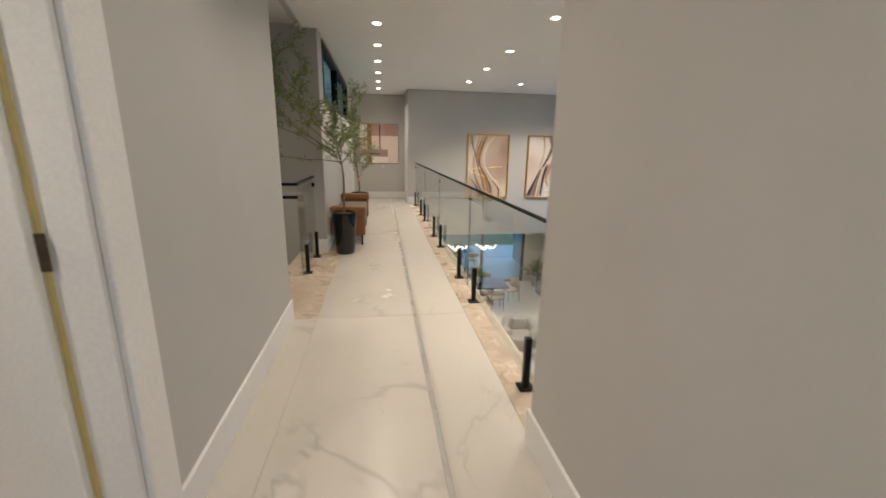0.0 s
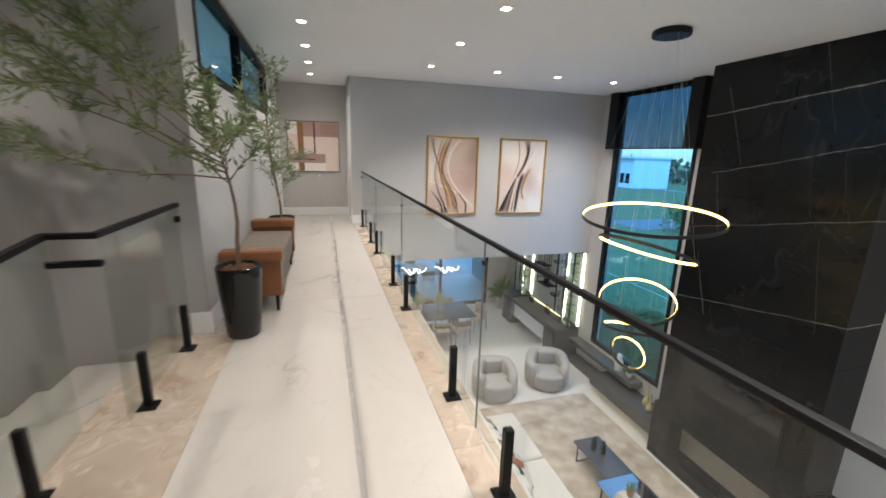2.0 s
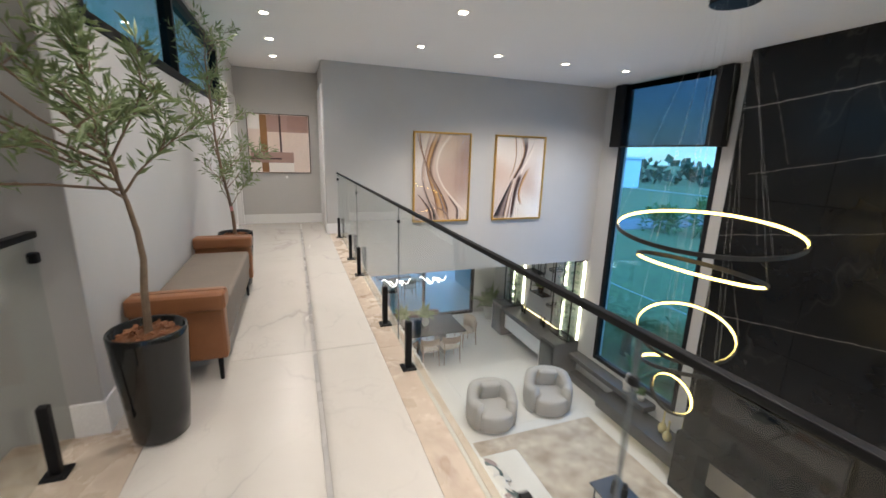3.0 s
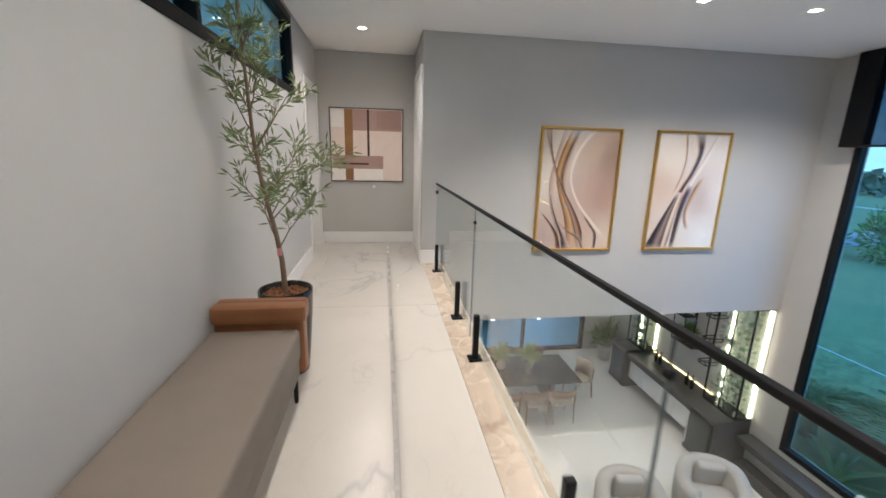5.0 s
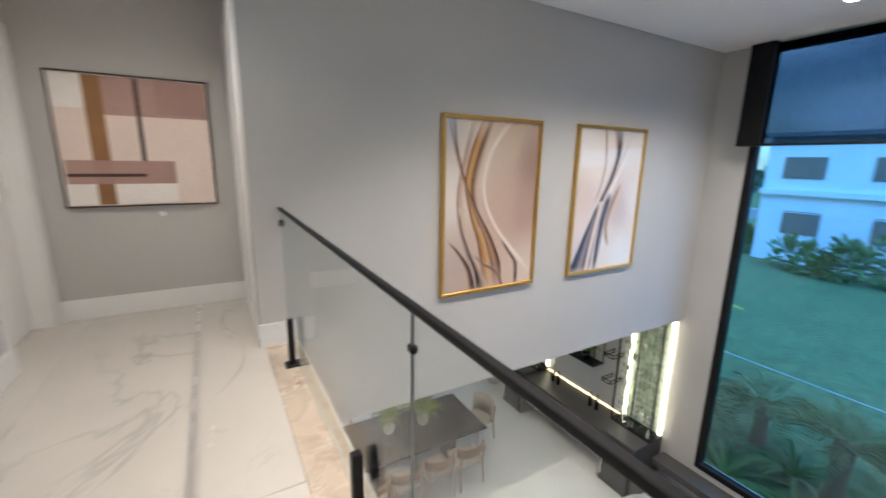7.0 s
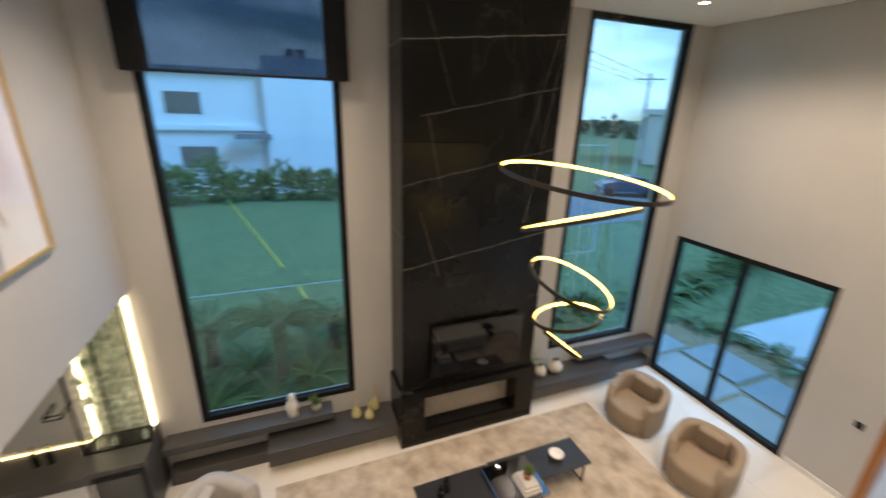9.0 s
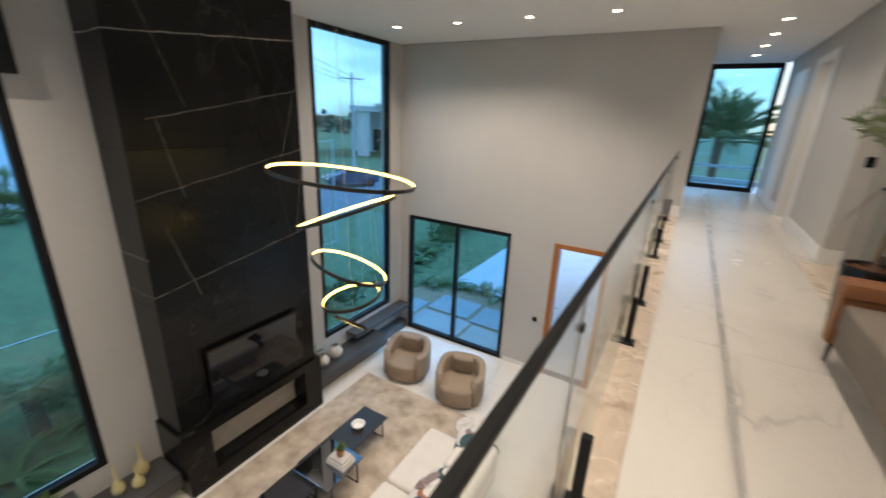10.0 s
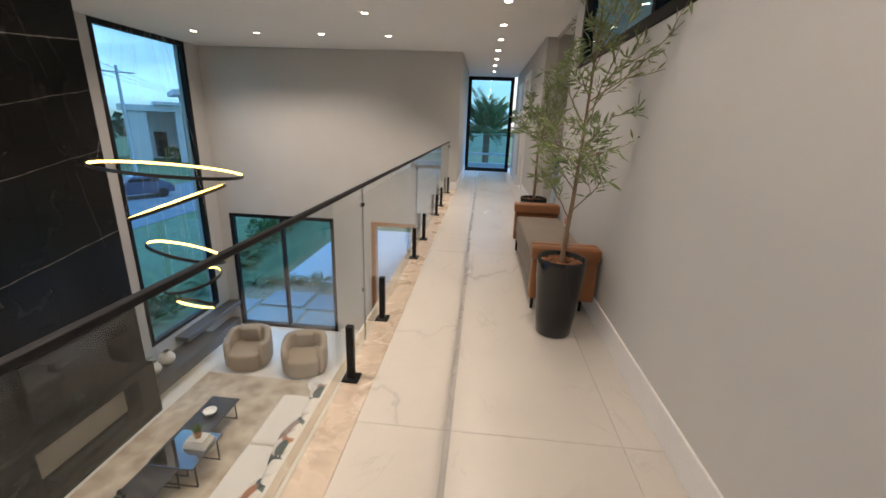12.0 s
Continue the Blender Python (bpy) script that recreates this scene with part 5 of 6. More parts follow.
def display(y0, y1, seed):
    rnd = random.Random(seed)
    e = empty("display_cabinet", (6.8, (y0 + y1) / 2, -3.06), "backlit glass cabinet crowded with stemware and bottles", "display cabinet", "display cabinets")
    z0, z1, x0 = -3.06, -0.92, 6.64
    part("back_panel", box(6.985, 6.998, y0, y1, z0, z1), material("display_back", (0.74, 0.78, 0.66), 0.3, 0.0), e, "pale glossy back panel")
    for y in (y0, y1 - 0.025):
        part("upright", box(x0, x0 + 0.025, y, y + 0.025, z0, z1), BLACK, e)
    part("top_rail", box(x0, 6.985, y0, y1, z1 - 0.02, z1), BLACK, e)
    part("bottom_rail", box(x0, 6.985, y0, y1, z0, z0 + 0.02), BLACK, e)
    part("mid_upright", box(x0, x0 + 0.02, (y0 + y1) / 2 - 0.01, (y0 + y1) / 2 + 0.01, z0 + 0.02, z1 - 0.02), BLACK, e)
    for y in (y0 + 0.03, y1 - 0.06):
        part("led_bar", box(6.94, 6.975, y, y + 0.025, z0 + 0.03, z1 - 0.03), glow("cool_led_bar", (1.0, 0.93, 0.70), 7.0), e, "bright LED bar")
    g = part("glass_front", box(x0 + 0.004, x0 + 0.01, y0 + 0.025, y1 - 0.025, z0 + 0.02, z1 - 0.02), GLAZE, e)
    g.visible_shadow = False
    gl = clear_glass("stemware_glass", (0.82, 0.88, 0.84), 1.6)
    green = mottled("frosted_carafe", (0.66, 0.74, 0.62), (0.5, 0.6, 0.48), 8, (0.06, 0.1))
    for k in range(9):
        z = z0 + 0.02 + k * 0.235
        s = part("glass_shelf", box(x0 + 0.03, 6.93, y0 + 0.03, y1 - 0.03, z, z + 0.008), GLAZE, e)
        s.visible_shadow = False
        for j in range(8):
            yy = y0 + 0.09 + j * (y1 - y0 - 0.18) / 7
            for xx in (6.72, 6.84):
                h = rnd.uniform(0.13, 0.2)
                if rnd.random() < 0.82:
                    part("wine_glass", lathe([(0.03, 0.0), (0.004, 0.006), (0.004, h * 0.45), (0.03, h * 0.6), (0.034, h * 0.8), (0.026, h)], 10, xx, yy, z + 0.009), gl, s)
                else:
                    part("bottle", lathe([(0.0, 0.0), (0.032, 0.0), (0.032, h * 0.6), (0.012, h * 0.75), (0.012, h), (0.0, h)], 10, xx, yy, z + 0.009), green, s)
    return e


cooler(11.45, 12.1)
cooler(14.2, 14.85)
buffet()
display(11.45, 12.22, 1)
display(14.12, 14.8, 2)
structure("niche_panel", box(6.985, 6.998, 12.23, 14.11, -3.05, -0.92), PANELM, "pale wall panel behind the bar shelves", "panel")


def wire_shelf(y0, y1, z0, z1, x0=6.68):
    e = empty("wire_shelf", (6.84, y0, z0), "black metal box shelf hung on the wall", "shelf", "black wire shelves")
    bm = bmesh.new()
    for y in (y0, y1):
        for z in (z0, z1):
            add_box(bm, x0, 6.984, y - 0.008, y + 0.008, z - 0.008, z + 0.008)
        add_box(bm, x0, x0 + 0.016, y - 0.0075, y + 0.0075, z0, z1)
        add_box(bm, 6.965, 6.981, y - 0.0075, y + 0.0075, z0, z1)
    for z in (z0, z1):
        add_box(bm, x0 + 0.001, x0 + 0.015, y0, y1, z - 0.0075, z + 0.0075)
    part("frame", bm, BLACK, e)
    if z1 - z0 > 0.3:
        part("shelf_board", box(x0 + 0.005, 6.975, y0 + 0.01, y1 - 0.01, z0 + 0.009, z0 + 0.02), BLACK, e)


for y0, z0 in ((12.34, -2.45), (12.34, -1.95), (12.34, -1.45), (13.9, -1.95), (13.9, -1.5)):
    wire_shelf(y0, y0 + 0.18, z0, z0 + 0.06)
wire_shelf(12.75, 13.35, -2.3, -1.3)
wire_shelf(13.1, 13.7, -1.75, -0.98, 6.72)
vase(6.83, 13.05, -2.28, [(0.0, 0.0), (0.07, 0.0), (0.09, 0.14), (0.085, 0.145)], POTM, "black pot with trailing fern on the wire shelf", 40, 21, GREENL, 0.34)
for y in (12.6, 12.75, 13.6, 13.75):
    b = empty("bottle", (6.7, y, -3.12), "dark bottle standing on the buffet", "bottle", "buffet bottles")
    part("body", lathe([(0.0, 0.0), (0.04, 0.0), (0.04, 0.17), (0.014, 0.22), (0.014, 0.3), (0.0, 0.3)], 16, 6.72, y, -3.12), POTM, b)

TABLEM = mottled("black_stone_table", (0.014, 0.014, 0.015), (0.02, 0.02, 0.021), 4, (0.1, 0.16), 0, 60, 0.01)
OAK = mottled("walnut_wood", (0.20, 0.115, 0.065), (0.25, 0.15, 0.09), 7, (0.45, 0.55), 0, 60, 0.08)
LINEN = mottled("beige_linen", (0.50, 0.42, 0.34), (0.45, 0.375, 0.30), 8, (0.85, 0.95), 0, 180, 0.2)
dt = empty("dining_table", (3.45, 13.97, LF), "long black stone dining table with two fern vases", "dining table")
part("tabletop", box(2.2, 4.7, 13.35, 14.6, -3.325, -3.29, 0.004, 1), TABLEM, dt)
for x in (2.75, 4.15):
    part("pedestal", box(x - 0.05, x + 0.05, 13.6, 14.35, LF, -3.325, 0.005, 1), BLACK, dt)


def dining_chair(m, upholstered=False):
    e = empty("dining_chair", (0, 0, 0), "upholstered beige dining chair with wooden legs" if upholstered else "walnut dining chair with a curved backrest", "chair", "dining chairs")
    part("seat", box(-0.24, 0.24, -0.22, 0.24, 0.42, 0.48, 0.025, 3), LINEN, e, "beige linen seat", True)
    for x in (-0.22, 0.22):
        part("leg", tube([(x * 1.05, 0.22, 0.0), (x, 0.2, 0.44)], [0.012, 0.017], 8), OAK, e)
        part("leg", tube([(x * 1.05, -0.26, 0.0), (x, -0.22, 0.44), (x * 1.04, -0.25, 0.74)], [0.012, 0.018, 0.014], 8), OAK, e)
    bm, rows, n = bmesh.new(), [], 14
    z0, z1, ext = (0.46, 0.84, 1.0) if upholstered else (0.62, 0.80, 0.9)
    for k in range(n + 1):
        a = radians(180 + 180 * (0.5 + (k / n - 0.5) * ext))
        c, s = math.cos(a) * 0.27, math.sin(a) * 0.16 - 0.12
        th = 0.03 if upholstered else 0.012
        rows.append([bm.verts.new(v) for v in ((c, s, z0), (c * 1.03, s - 0.02, z1), (c * 0.95, s - 0.02 + th, z1), (c * 0.92, s + th, z0))])
    for a, b in zip(rows, rows[1:]):
        for j in range(4):
            bm.faces.new((a[j], b[j], b[(j + 1) % 4], a[(j + 1) % 4]))
    bm.faces.new(rows[0])
    bm.faces.new(rows[-1][::-1])
    part("backrest", bm, LINEN if upholstered else OAK, e, "", True)
    e.matrix_basis = m
    return e


c0 = dining_chair(pose(4.15, 13.22, LF, 0, 0, 0))
for x, y, r in ((3.55, 13.22, 0), (2.95, 13.22, 0), (2.4, 13.22, 0), (4.15, 14.72, 180), (3.5, 14.72, 180), (2.85, 14.72, 180)):
    copy_thing(c0, pose(x, y, LF, 0, 0, r))
c1 = dining_chair(pose(4.95, 14.0, LF, 0, 0, 100), True)
copy_thing(c1, pose(1.95, 14.0, LF, 0, 0, -92))
JAR = [(0.0, 0.0), (0.06, 0.0), (0.1, 0.07), (0.105, 0.14), (0.06, 0.22), (0.055, 0.24)]
vase(3.7, 14.0, -3.29, JAR, CERAM, "pale ceramic vase of lime fern on the dining table", 46, 31, LIME, 0.44)
vase(3.05, 14.05, -3.29, JAR, CERAM, "pale ceramic vase of lime fern on the dining table", 46, 32, LIME, 0.44)
vase(6.55, 15.6, LF, [(0.0, 0.0), (0.15, 0.0), (0.2, 0.4), (0.19, 0.41)], CERAM, "floor pot with broad green leaves by the terrace door", 60, 33, GREENL, 0.75)
PEND = glow("pendant_light", (1.0, 0.95, 0.86), 4.0)


def pendant(x, y):
    e = empty("pendant_lamp", (x, y, SOF), "glowing wavy ribbon pendant lamp over the dining table", "pendant lamp", "dining pendants")
    part("canopy", lathe([(0.0, 0.0), (0.08, 0.0), (0.08, -0.03), (0.0, -0.03)], 24, x, y, SOF), BLACK, e)
    for s in (-1, 1):
        part("wire", tube([(x + s * 0.2, y, SOF - 0.03), (x + s * 0.2, y, -1.9)], 0.0015, 4), BLACK, e)
    pts = [(x + 0.4 * u, y + 0.08 * math.sin(7 * u), -1.98 + 0.13 * u * u + 0.05 * math.sin(6 * u)) for u in [k / 20 - 1 for k in range(41)]]
    part("light_ribbon", tube(pts, 0.011, 8), PEND, e, "white glowing ribbon")
    part("light_ribbon", tube([(a * 0.5 + x * 0.5, b, c + 0.05 * math.cos(9 * (a - x))) for a, b, c in pts], 0.009, 8), PEND, e, "white glowing ribbon")


pendant(2.85, 14.0)
pendant(3.9, 14.0)
# unseen downlights added to brighten the dining area
for x, y in ((1.4, 13.0), (3.4, 12.4), (5.2, 12.6), (5.4, 15.2), (2.0, 15.4)):
    downlight(x, y, SOF, 38, False, 130)
# one more out of view, added to light the floor under the gallery
downlight(0.2, 6.0, SOF, 60, False, 140)

# ---- outside ----
LAWN = mottled("lawn_grass", (0.085, 0.12, 0.042), (0.15, 0.185, 0.07), 0.5, (0.85, 0.95), 0, 5, 0.8, 0.5, 0.6)
ground = structure("ground", box(-400, 400, -400, 400, -4.6, -4.3), LAWN, "wide green lawn around the house", "lawn")
CONC = mottled("pale_concrete", (0.55, 0.55, 0.54), (0.48, 0.48, 0.47), 1.5, (0.7, 0.85), 0, 30, 0.2)
ROADM = mottled("grey_road", (0.16, 0.16, 0.165), (0.2, 0.2, 0.205), 0.6, (0.8, 0.9), 0, 20, 0.3)
HWALL = mottled("white_render", (0.70, 0.71, 0.72), (0.64, 0.65, 0.67), 0.7, (0.7, 0.8), 0, 20, 0.2)
SHUT = mottled("brown_shutter", (0.17, 0.13, 0.11), (0.2, 0.155, 0.13), 5, (0.5, 0.6))
structure("patio", add_box(box(-3.0, 3.8, -9.0, 1.7, -4.5, -4.08), 3.8, 7.3, -9.0, -1.5, -4.5, -4.08), CONC, "pale concrete entrance path", "path")
structure("patio_bed", box(3.8, 8.2, -1.5, 1.7, -4.5, -4.13), mottled("gravel_bed", (0.44, 0.27, 0.15), (0.30, 0.18, 0.10), 14, (0.85, 0.95), 0, 50, 0.6), "gravel garden bed", "gravel")
PAVE = mottled("grey_paving", (0.36, 0.36, 0.35), (0.30, 0.30, 0.295), 2, (0.75, 0.85), 0, 40, 0.2)
for x0, x1, y0, y1 in ((4.0, 5.3, 0.75, 1.65), (5.42, 7.0, 0.65, 1.65), (4.3, 5.5, -0.5, 0.6), (5.65, 7.0, -0.6, 0.5), (7.12, 8.1, 0.2, 1.4)):
    p = empty("paving_stone", ((x0 + x1) / 2, (y0 + y1) / 2, -4.13), "large grey paving stone set in gravel", "paving stone", "garden paving")
    part("stone", box(x0, x1, y0, y1, -4.15, -4.09, 0.01, 1), PAVE, p)
peb, rp = bmesh.new(), random.Random(5)
for _ in range(900):
    x, y, r = rp.uniform(3.9, 8.1), rp.uniform(-1.45, 1.65), rp.uniform(0.015, 0.04)
    bmesh.ops.create_icosphere(peb, subdivisions=1, radius=r, matrix=Matrix.Translation((x, y, -4.125)) @ Matrix.Diagonal((1, 1.2, 0.5, 1)))
tagged(obj("pebbles", peb, mottled("pebble", (0.50, 0.32, 0.19), (0.34, 0.21, 0.12), 9, (0.7, 0.8))), "loose brown pebbles between paving stones", "pebbles", "", "stuff")
structure("road", box(18, 26, -200, -2, -4.4, -4.27), ROADM, "grey residential road", "road")
structure("road_north", box(26, 140, 30, 35, -4.4, -4.275), ROADM, "grey road beyond the field", "road")
structure("terrace", box(-3.0, 9.0, 16.4, 23.0, -4.3, -4.07), mottled("terrace_tile", (0.45, 0.47, 0.5), (0.5, 0.52, 0.55), 1, (0.2, 0.3)), "pale tiled terrace behind the dining room", "terrace")
for x, y, r in ((3.6, 18.4, 0), (4.4, 18.4, 0), (4.0, 19.9, 180), (4.9, 19.2, 90)):
    copy_thing(c0, pose(x, y, -4.07, 0, 0, r))
tt = empty("terrace_table", (4.0, 19.2, -4.07), "dark outdoor table on the terrace", "table")
part("tabletop", box(3.2, 4.6, 18.7, 19.7, -3.36, -3.32, 0.004, 1), TABLEM, tt)
part("pedestal", box(3.7, 4.1, 19.0, 19.4, -4.07, -3.36), BLACK, tt)


def bush(x, y, z, rx, ry, rz, count, seed, mat=None, size=0.22, label="dense green garden shrub", wide=0.35):
    rnd = random.Random(seed)
    e = empty("shrub", (x, y, z), label, "shrub", "garden shrubs")
    bm = bmesh.new()
    lobes = [(rnd.uniform(-0.6, 0.6) * rx, rnd.uniform(-0.6, 0.6) * ry, rnd.uniform(0.3, 0.8) * rz, rnd.uniform(0.35, 0.6)) for _ in range(9)]
    for _ in range(count):
        lx, ly, lz, s = rnd.choice(lobes)
        d = Vector((rnd.gauss(0, 1), rnd.gauss(0, 1), rnd.gauss(0.2, 1))).normalized()
        p = Vector((x + lx + d.x * rx * s * rnd.uniform(0.7, 1), y + ly + d.y * ry * s * rnd.uniform(0.7, 1), max(z, z + lz + d.z * rz * s * rnd.uniform(0.7, 1))))
        leaf_mesh(bm, p, d + Vector((0, 0, 0.4)), size * rnd.uniform(0.6, 1.3), rnd, wide)
    part("foliage", bm, mat or GREENL, e)
    part("stem", tube([(x, y, z - 0.02), (x, y, z + rz * 0.5)], [0.04, 0.02], 6), STEM, e)


FROND = mottled("palm_frond", (0.15, 0.20, 0.075), (0.24, 0.28, 0.11), 5, (0.5, 0.65))


def agave(x, y, z, size, seed, label="spiky rosette plant in the garden bed", leaves=22, lift=0.0):
    rnd = random.Random(seed)
    e = empty("agave" if not lift else "palm", (x, y, z), label, "plant" if not lift else "palm tree", "garden rosettes" if not lift else "")
    bm = bmesh.new()
    for k in range(leaves):
        a, up = rnd.uniform(0, 6.28), rnd.uniform(-0.1, 2.2) if lift > 2 else rnd.uniform(0.2, 1.3)
        d = Vector((math.cos(a), math.sin(a), up)).normalized()
        side = Vector((-math.sin(a), math.cos(a), 0))
        ln, prev = size * rnd.uniform(0.7, 1.15), None
        steps = 16 if lift else 6
        for i in range(steps + 1):
            u = i / steps
            p = Vector((x, y, z + lift)) + d * ln * u - Vector((0, 0, ln * (0.32 if lift > 2 else 0.55) * u * u))
            if lift and 0.08 < u:
                for s in (-1, 1):
                    leaf_mesh(bm, p, side * s * 0.75 + d * 0.9 - Vector((0, 0, 0.12)), size * 0.24 * (1.1 - 0.75 * abs(u - 0.35)), rnd, 0.11)
            w = (0.012 if lift else 0.05) * size * (1 - u) ** 0.6 * (0.6 + u)
            row = (bm.verts.new(p + side * w), bm.verts.new(p - Vector((0, 0, w * 0.5))), bm.verts.new(p - side * w))
            if prev:
                bm.faces.new((prev[0], row[0], row[1], prev[1]))
                bm.faces.new((prev[1], row[1], row[2], prev[2]))
            prev = row
    part("fronds", bm, FROND if lift else GREENL, e)
    if lift:
        part("trunk", lathe([(0.16, 0.0), (0.13, lift * 0.5), (0.15, lift), (0.0, lift + 0.1)], 14, x, y, z), STEM, e)


ra = random.Random(8)
for k in range(10):
    agave(4.0 + k * 0.45, -1.05 - 0.5 * math.sin(k * 0.35) + ra.uniform(-0.15, 0.15), -4.13, 0.85, 50 + k)
for k in range(9):
    agave(8.4 + ra.uniform(0, 2.2), 2.2 + k * 1.15 + ra.uniform(-0.3, 0.3), -4.3, 1.0 + 0.5 * ra.random(), 70 + k)
for k in range(8):
    bush(8.3 + ra.uniform(0, 2.6), 1.5 + k * 0.9, -4.3, 0.55, 0.6, 0.4 + 0.35 * ra.random(), 420, 90 + k)
for k, (x, y, size, lift) in enumerate(((9.3, 9.8, 1.25, 1.35), (10.4, 11.3, 1.2, 0.9), (10.2, 8.6, 1.15, 0.8), (9.6, 12.4, 1.2, 0.8))):
    agave(x, y, -4.3, size, 60 + 3 * k, "small palm with feathered fronds outside the window", 30, lift)
agave(0.2, -7.0, -4.3, 2.5, 61, "tall palm outside the glass corridor door", 54, 5.4)
for k in range(5):
    agave(9.5 + 0.15 * k, -0.8 - k * 0.95, -4.3, 1.25, 190 + k, "spiky rosette plant in the garden bed", 34)
for k in range(5, 12):
    bush(9.6 + 0.12 * k, -1.0 - k * 0.9, -4.3, 0.6, 0.7, 1.0 + 0.3 * ra.random(), 420, 120 + k, None, 0.2)
for k in range(11):
    bush(28.6 + ra.uniform(-0.5, 0.5), 4 + k * 1.35, -4.3, 0.8, 1.0, 1.2 + 0.9 * ra.random(), 360, 140 + k, None, 0.45)


def white_house():
    e = empty("house", (35, 10, -4.3), "white two-storey modern house with brown shutters", "house", "neighbour houses")
    part("wall", box(31, 40, 10.15, 20.5, -4.3, 3.2), HWALL, e)
    part("wall", box(30.6, 40, -3, 10.148, -4.3, 4.3), HWALL, e)
    part("floor_band", box(30.8, 30.998, 10.16, 20.6, -0.2, 0.12), HWALL, e)
    part("roof_edge", box(30.7, 40.3, 10.151, 20.8, 3.2, 3.45), HWALL, e)
    part("porch_roof", box(29.6, 30.598, 9.9, 12.0, -0.65, -0.35), ROADM, e)
    for y0, y1, z0, z1 in ((13.76, 15.66, 0.78, 2.03), (13.22, 15.23, -2.51, -1.14), (17.6, 19.6, 0.78, 2.03), (17.4, 19.2, -2.51, -1.14)):
        w = part("window", box(30.96, 30.999, y0, y1, z0, z1, 0.005, 1), SHUT, e)
        for k in range(8):
            part("shutter_slat", box(30.945, 30.962, y0 + 0.05, y1 - 0.05, z0 + 0.08 + k * (z1 - z0 - 0.1) / 8, z0 + 0.02 + (k + 1) * (z1 - z0 - 0.1) / 8), SHUT, w)
    for y in (7.4, 8.1):
        part("chimney", box(31.2, 32.0, y, y + 0.5, 4.3, 4.85), ROADM, e)


def street_house(x, y, s, label):
    e = empty("house", (x, y, -4.3), label, "house", "neighbour houses")
    part("wall", box(x, x + 9 * s, y - 9 * s, y - 3 * s, -4.3, 1.6), HWALL, e)
    part("wall", box(x + 2, x + 9 * s, y - 3 * s, y + 3 * s, -4.3, -0.9), HWALL, e)
    part("roof", box(x - 1.5, x + 10 * s, y - 4 * s, y + 4 * s, -0.9, -0.4), HWALL, e)
    part("roof", box(x - 0.5, x + 9.5 * s, y - 9.3 * s, y - 2.7 * s, 1.6, 2.0), HWALL, e)
    for k in range(3):
        part("column", box(x - 1.2, x - 0.8, y - 2.5 * s + k * 2.6 * s, y - 2.1 * s + k * 2.6 * s, -4.3, -0.9), HWALL, e)
        part("window", box(x - 0.03, x - 0.002, y - 8.2 * s + k * 1.6 * s, y - 7.0 * s + k * 1.6 * s, -3.4, -1.4), SCREEN, e)


def villa():
    """Flat-roofed house across the road: porch slab on piers, tall stone panel, upper block."""
    e = empty("house", (0, 0, 0), "pale modern villa with porch and rough stone panel across the road", "house", "neighbour houses")
    rub = mottled("rubble_cladding", (0.42, 0.40, 0.38), (0.24, 0.23, 0.22), 1.6, (0.8, 0.9), 0, 7, 0.8)
    part("porch_roof", box(0.0, 8.0, -2.6, 5.0, 5.9, 6.6, 0.03, 1), HWALL, e)
    part("porch_roof", box(3.4, 7.2, -3.2, 4.0, 6.62, 7.0, 0.03, 1), HWALL, e)
    for u0, u1 in ((0.9, 2.6), (5.4, 6.1)):
        part("pier", box(u0, u1, -2.2, -1.6, 0.0, 5.9, 0.02, 1), HWALL, e)
    part("wall", box(0.4, 6.0, 5.0, 9.0, 0.0, 5.9), HWALL, e)
    part("window", box(3.2, 4.6, 4.96, 4.998, 0.2, 3.4), SCREEN, e)
    part("stone_panel", box(6.4, 11.0, -1.4, 3.0, 0.0, 7.9, 0.03, 1), rub, e, "rough grey stone panel")
    part("wall", box(11.0, 19.0, -1.0, 9.0, 0.0, 7.7), HWALL, e)
    part("roof", box(5.6, 19.6, -2.2, 9.6, 7.92, 8.5, 0.03, 1), HWALL, e)
    part("window", box(12.0, 15.5, -1.04, -1.002, 4.6, 6.8), SCREEN, e)
    e.matrix_basis = pose(42.5, -34.0, -4.3, 0, 0, -138.5)


white_house()
villa()
street_house(60, 80, 1.0, "white flat-roofed house beyond the field")
for k in range(5):
    bush(38.5 - 1.4 * k, -37.0 - 1.5 * k, -4.3, 1.0, 1.0, 1.5 + 0.5 * ra.random(), 260, 260 + k, None, 0.5)


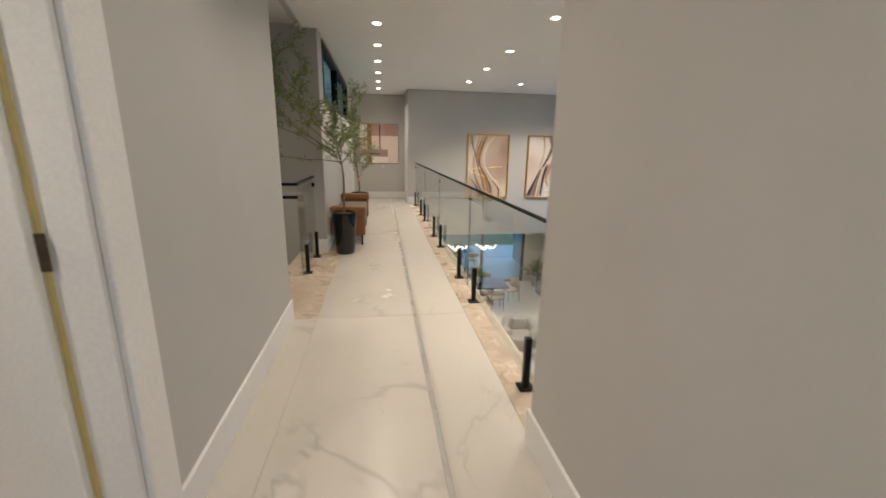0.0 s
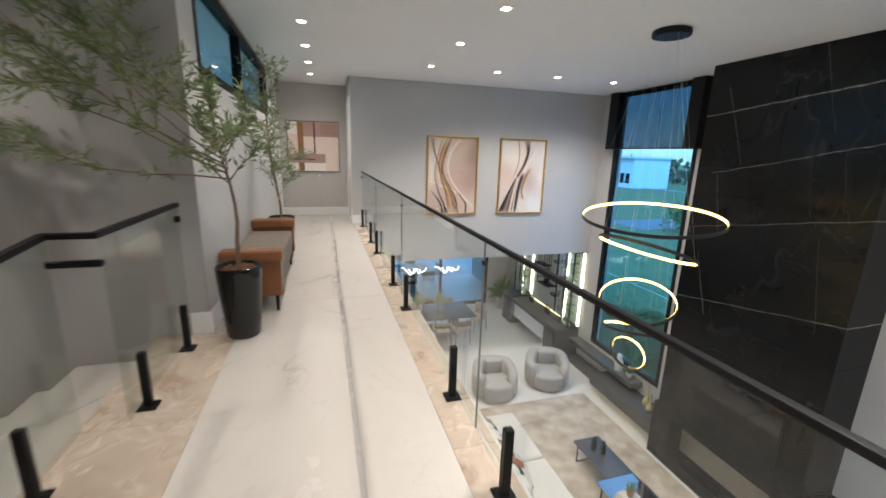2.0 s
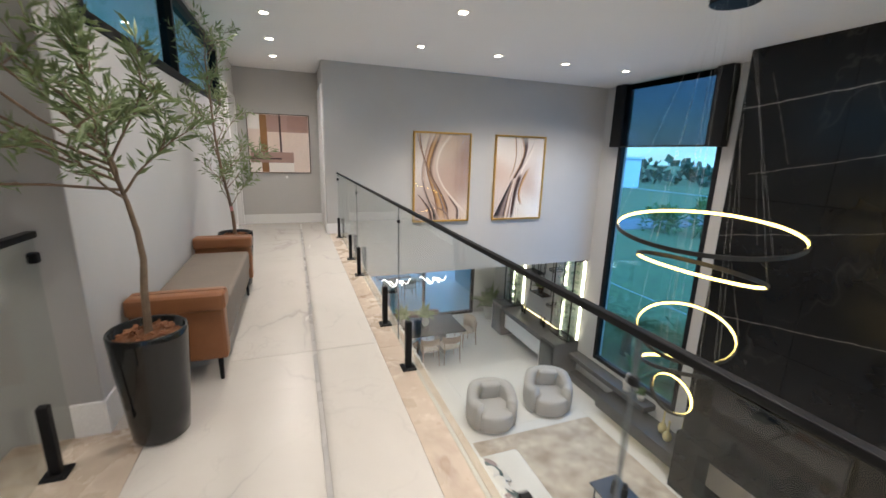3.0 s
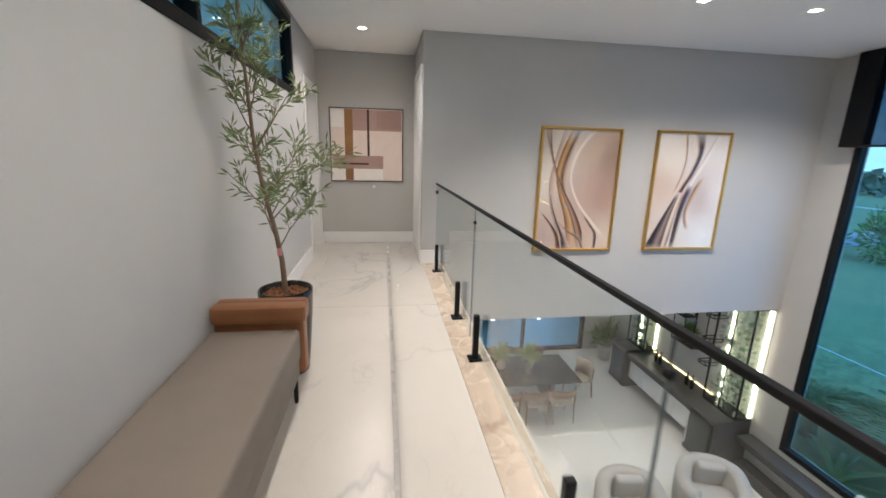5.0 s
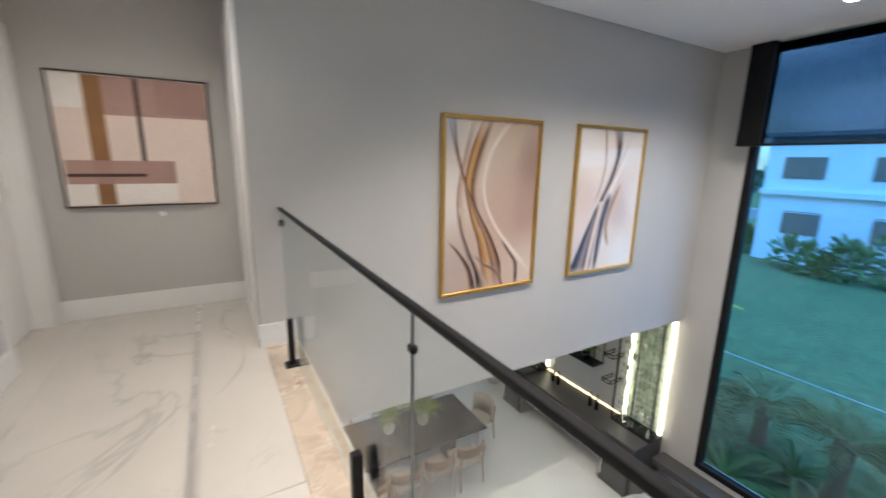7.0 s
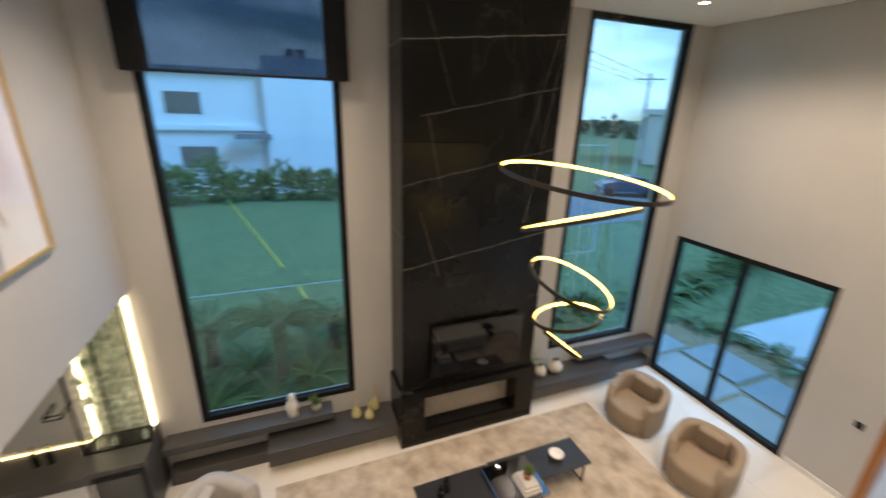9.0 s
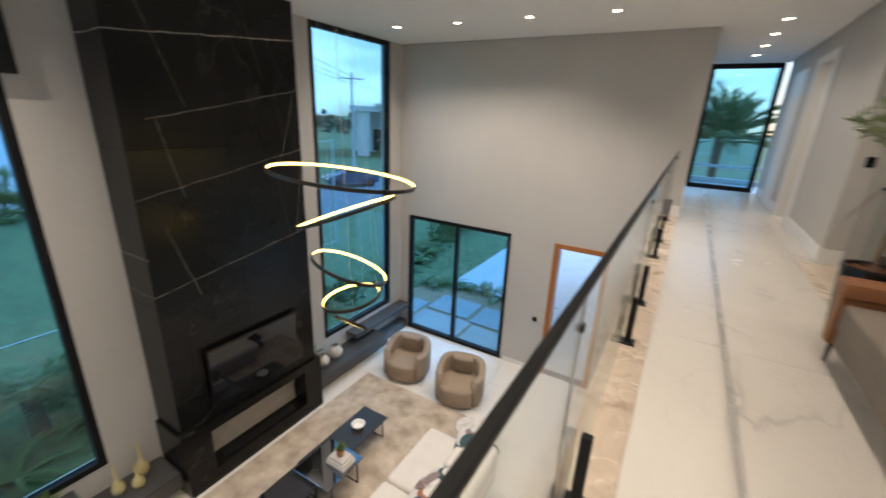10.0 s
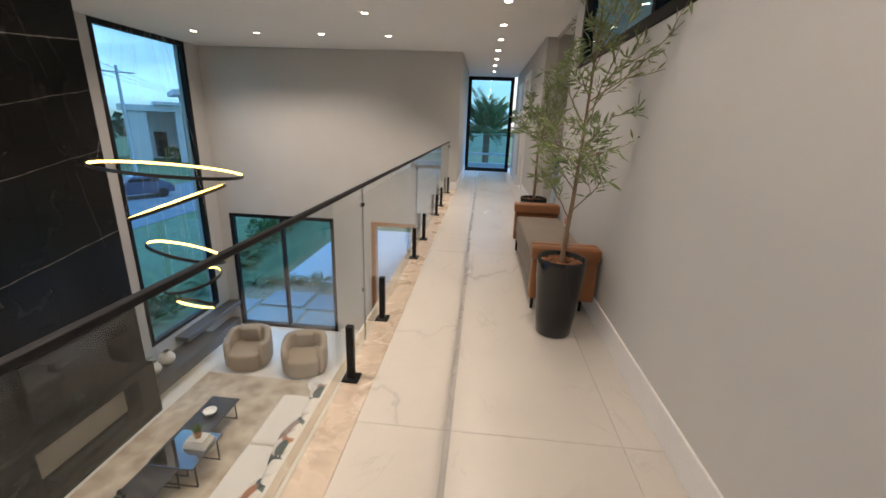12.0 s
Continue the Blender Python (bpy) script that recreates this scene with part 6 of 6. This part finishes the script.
def car(x, y, rot):
    e = empty("car", (0, 0, 0), "dark blue parked hatchback on the road", "car")
    paintm = mottled("dark_blue_car_paint", (0.04, 0.07, 0.13), (0.05, 0.085, 0.15), 3, (0.08, 0.12))
    bm = bmesh.new()
    prof = [(-2.1, 0.35), (-2.15, 0.75), (-1.9, 0.98), (-1.55, 1.08), (-1.0, 1.45), (0.3, 1.5), (1.0, 1.05), (1.9, 0.88), (2.15, 0.65), (2.1, 0.35)]
    L = [[bm.verts.new((px, s * (0.88 if pz < 1.1 else 0.68), pz)) for px, pz in prof] for s in (-1, 1)]
    for k in range(len(prof) - 1):
        bm.faces.new((L[0][k], L[0][k + 1], L[1][k + 1], L[1][k]))
    for r in L:
        bm.faces.new(r)
    bmesh.ops.bevel(bm, geom=bm.edges[:], offset=0.05, segments=2, affect="EDGES")
    part("body", bm, paintm, e)
    for s in (-1, 1):
        part("side_window", box(-1.2, 0.6, s * 0.80 - 0.02, s * 0.80 + 0.02, 1.08, 1.38), SCREEN, e)
        part("headlight", box(2.0, 2.13, s * 0.65 - 0.15, s * 0.65 + 0.15, 0.66, 0.78, 0.02, 1), WHITE, e)
        for px in (-1.35, 1.35):
            w = part("wheel", lathe([(0.0, -0.1), (0.32, -0.1), (0.33, -0.06), (0.33, 0.06), (0.32, 0.1), (0.0, 0.1)], 24), BLACK, e)
            w.matrix_parent_inverse = Matrix.Identity(4)
            w.matrix_basis = pose(px, s * 0.8, 0.33, 90, 0, 0)
    e.matrix_basis = pose(x, y, -4.27, 0, 0, rot)


car(24.3, -14.6, 60)


def pole(x, y):
    e = empty("utility_pole", (x, y, -4.3), "concrete utility pole with crossarm and cables", "utility pole")
    part("post", lathe([(0.0, 0.0), (0.16, 0.0), (0.1, 9.2), (0.0, 9.2)], 12, x, y, -4.3), CONC, e)
    part("crossarm", tube([(x - 0.8, y - 0.8, 4.4), (x + 0.8, y + 0.8, 4.4)], 0.06, 6), CONC, e)
    for s in (-0.7, 0.0, 0.7):
        part("cable", tube([(x + s + 70 * (k / 12 - 0.5) * 1.0, y + s - 70 * (k / 12 - 0.5) * 1.6, 4.5 - 1.2 * (1 - (k / 6 - 1) ** 2) + 0.9) for k in range(13)], 0.015, 4), BLACK, e)


pole(29, -20)
TAPE = mottled("yellow_tape", (0.62, 0.47, 0.08), (0.5, 0.38, 0.06), 3, (0.6, 0.7))
for pts in (((28.3, 12.6), (16.2, 9.75)), ((14.3, 9.3), (13.1, 9.08)), ((19.95, 17.6), (19.2, 15.6))):
    (ax, ay), (bx, by) = pts
    t = empty("ground_tape", (ax, ay, -4.3), "yellow boundary tape lying on the lawn", "tape", "lawn tapes")
    part("strip", tube([(ax, ay, -4.29), (bx, by, -4.29)], 0.06, 6), TAPE, t)
net = empty("ball_net", (14.37, 11.0, -4.3), "white corded ball-stop net strung across the lawn", "net")
for z in (-4.27, 0.28):
    part("cord", tube([(14.37, -3.0, z), (14.37, 11.0, z - 0.01), (14.37, 25.0, z)], 0.011, 6), HWALL, net)
for y in (-3.0, 25.0):
    part("post", lathe([(0.0, 0.0), (0.05, 0.0), (0.04, 4.65), (0.0, 4.65)], 10, 14.37, y, -4.3), CONC, net)
for k, (x, y, r, h) in enumerate(((30.0, 24.6, 1.6, 2.6), (33.0, 25.6, 2.0, 3.4), (31.6, 22.0, 1.2, 1.6), (28.6, 28.0, 1.3, 1.7), (36.0, 27.5, 1.8, 3.8))):
    bush(x, y, -4.3, r, r, h, 900, 300 + k, None, 0.42, "large leafy garden clump on the lawn", 0.3)
# far trees as one uneven belt
far, rf = bmesh.new(), random.Random(17)
for _ in range(420):
    a = rf.uniform(-1.5, 1.9)
    d = rf.uniform(110, 150)
    x, y, h = d * math.cos(a), d * math.sin(a), rf.uniform(2.0, 5.5)
    for _ in range(14):
        q = Vector((x + rf.gauss(0, 2.5), y + rf.gauss(0, 2.5), -4.3 + rf.uniform(0.1, 1) * h))
        leaf_mesh(far, q, Vector((rf.gauss(0, 1), rf.gauss(0, 1), rf.gauss(0.3, 1))), rf.uniform(1.5, 3.0), rf, 0.8)
tagged(obj("far_trees", far, mottled("far_foliage", (0.03, 0.06, 0.03), (0.05, 0.085, 0.04), 0.2, (0.9, 1.0))), "distant belt of dark green trees", "trees", "", "stuff")
# balcony beyond the corridor door
bal = empty("balcony", (0.2, -3.6, -0.2), "small balcony with glass guard outside the corridor door", "balcony", "", "structure")
part("slab", box(-1.6, 2.0, -4.4, -2.72, -0.2, -0.03), CONC, bal)
part("rail", box(-1.6, 2.0, -4.38, -4.33, 0.42, 0.5, 0.005, 1), HWALL, bal)
part("curb", box(-1.6, 2.0, -4.4, -4.3, -0.03, 0.12), HWALL, bal)
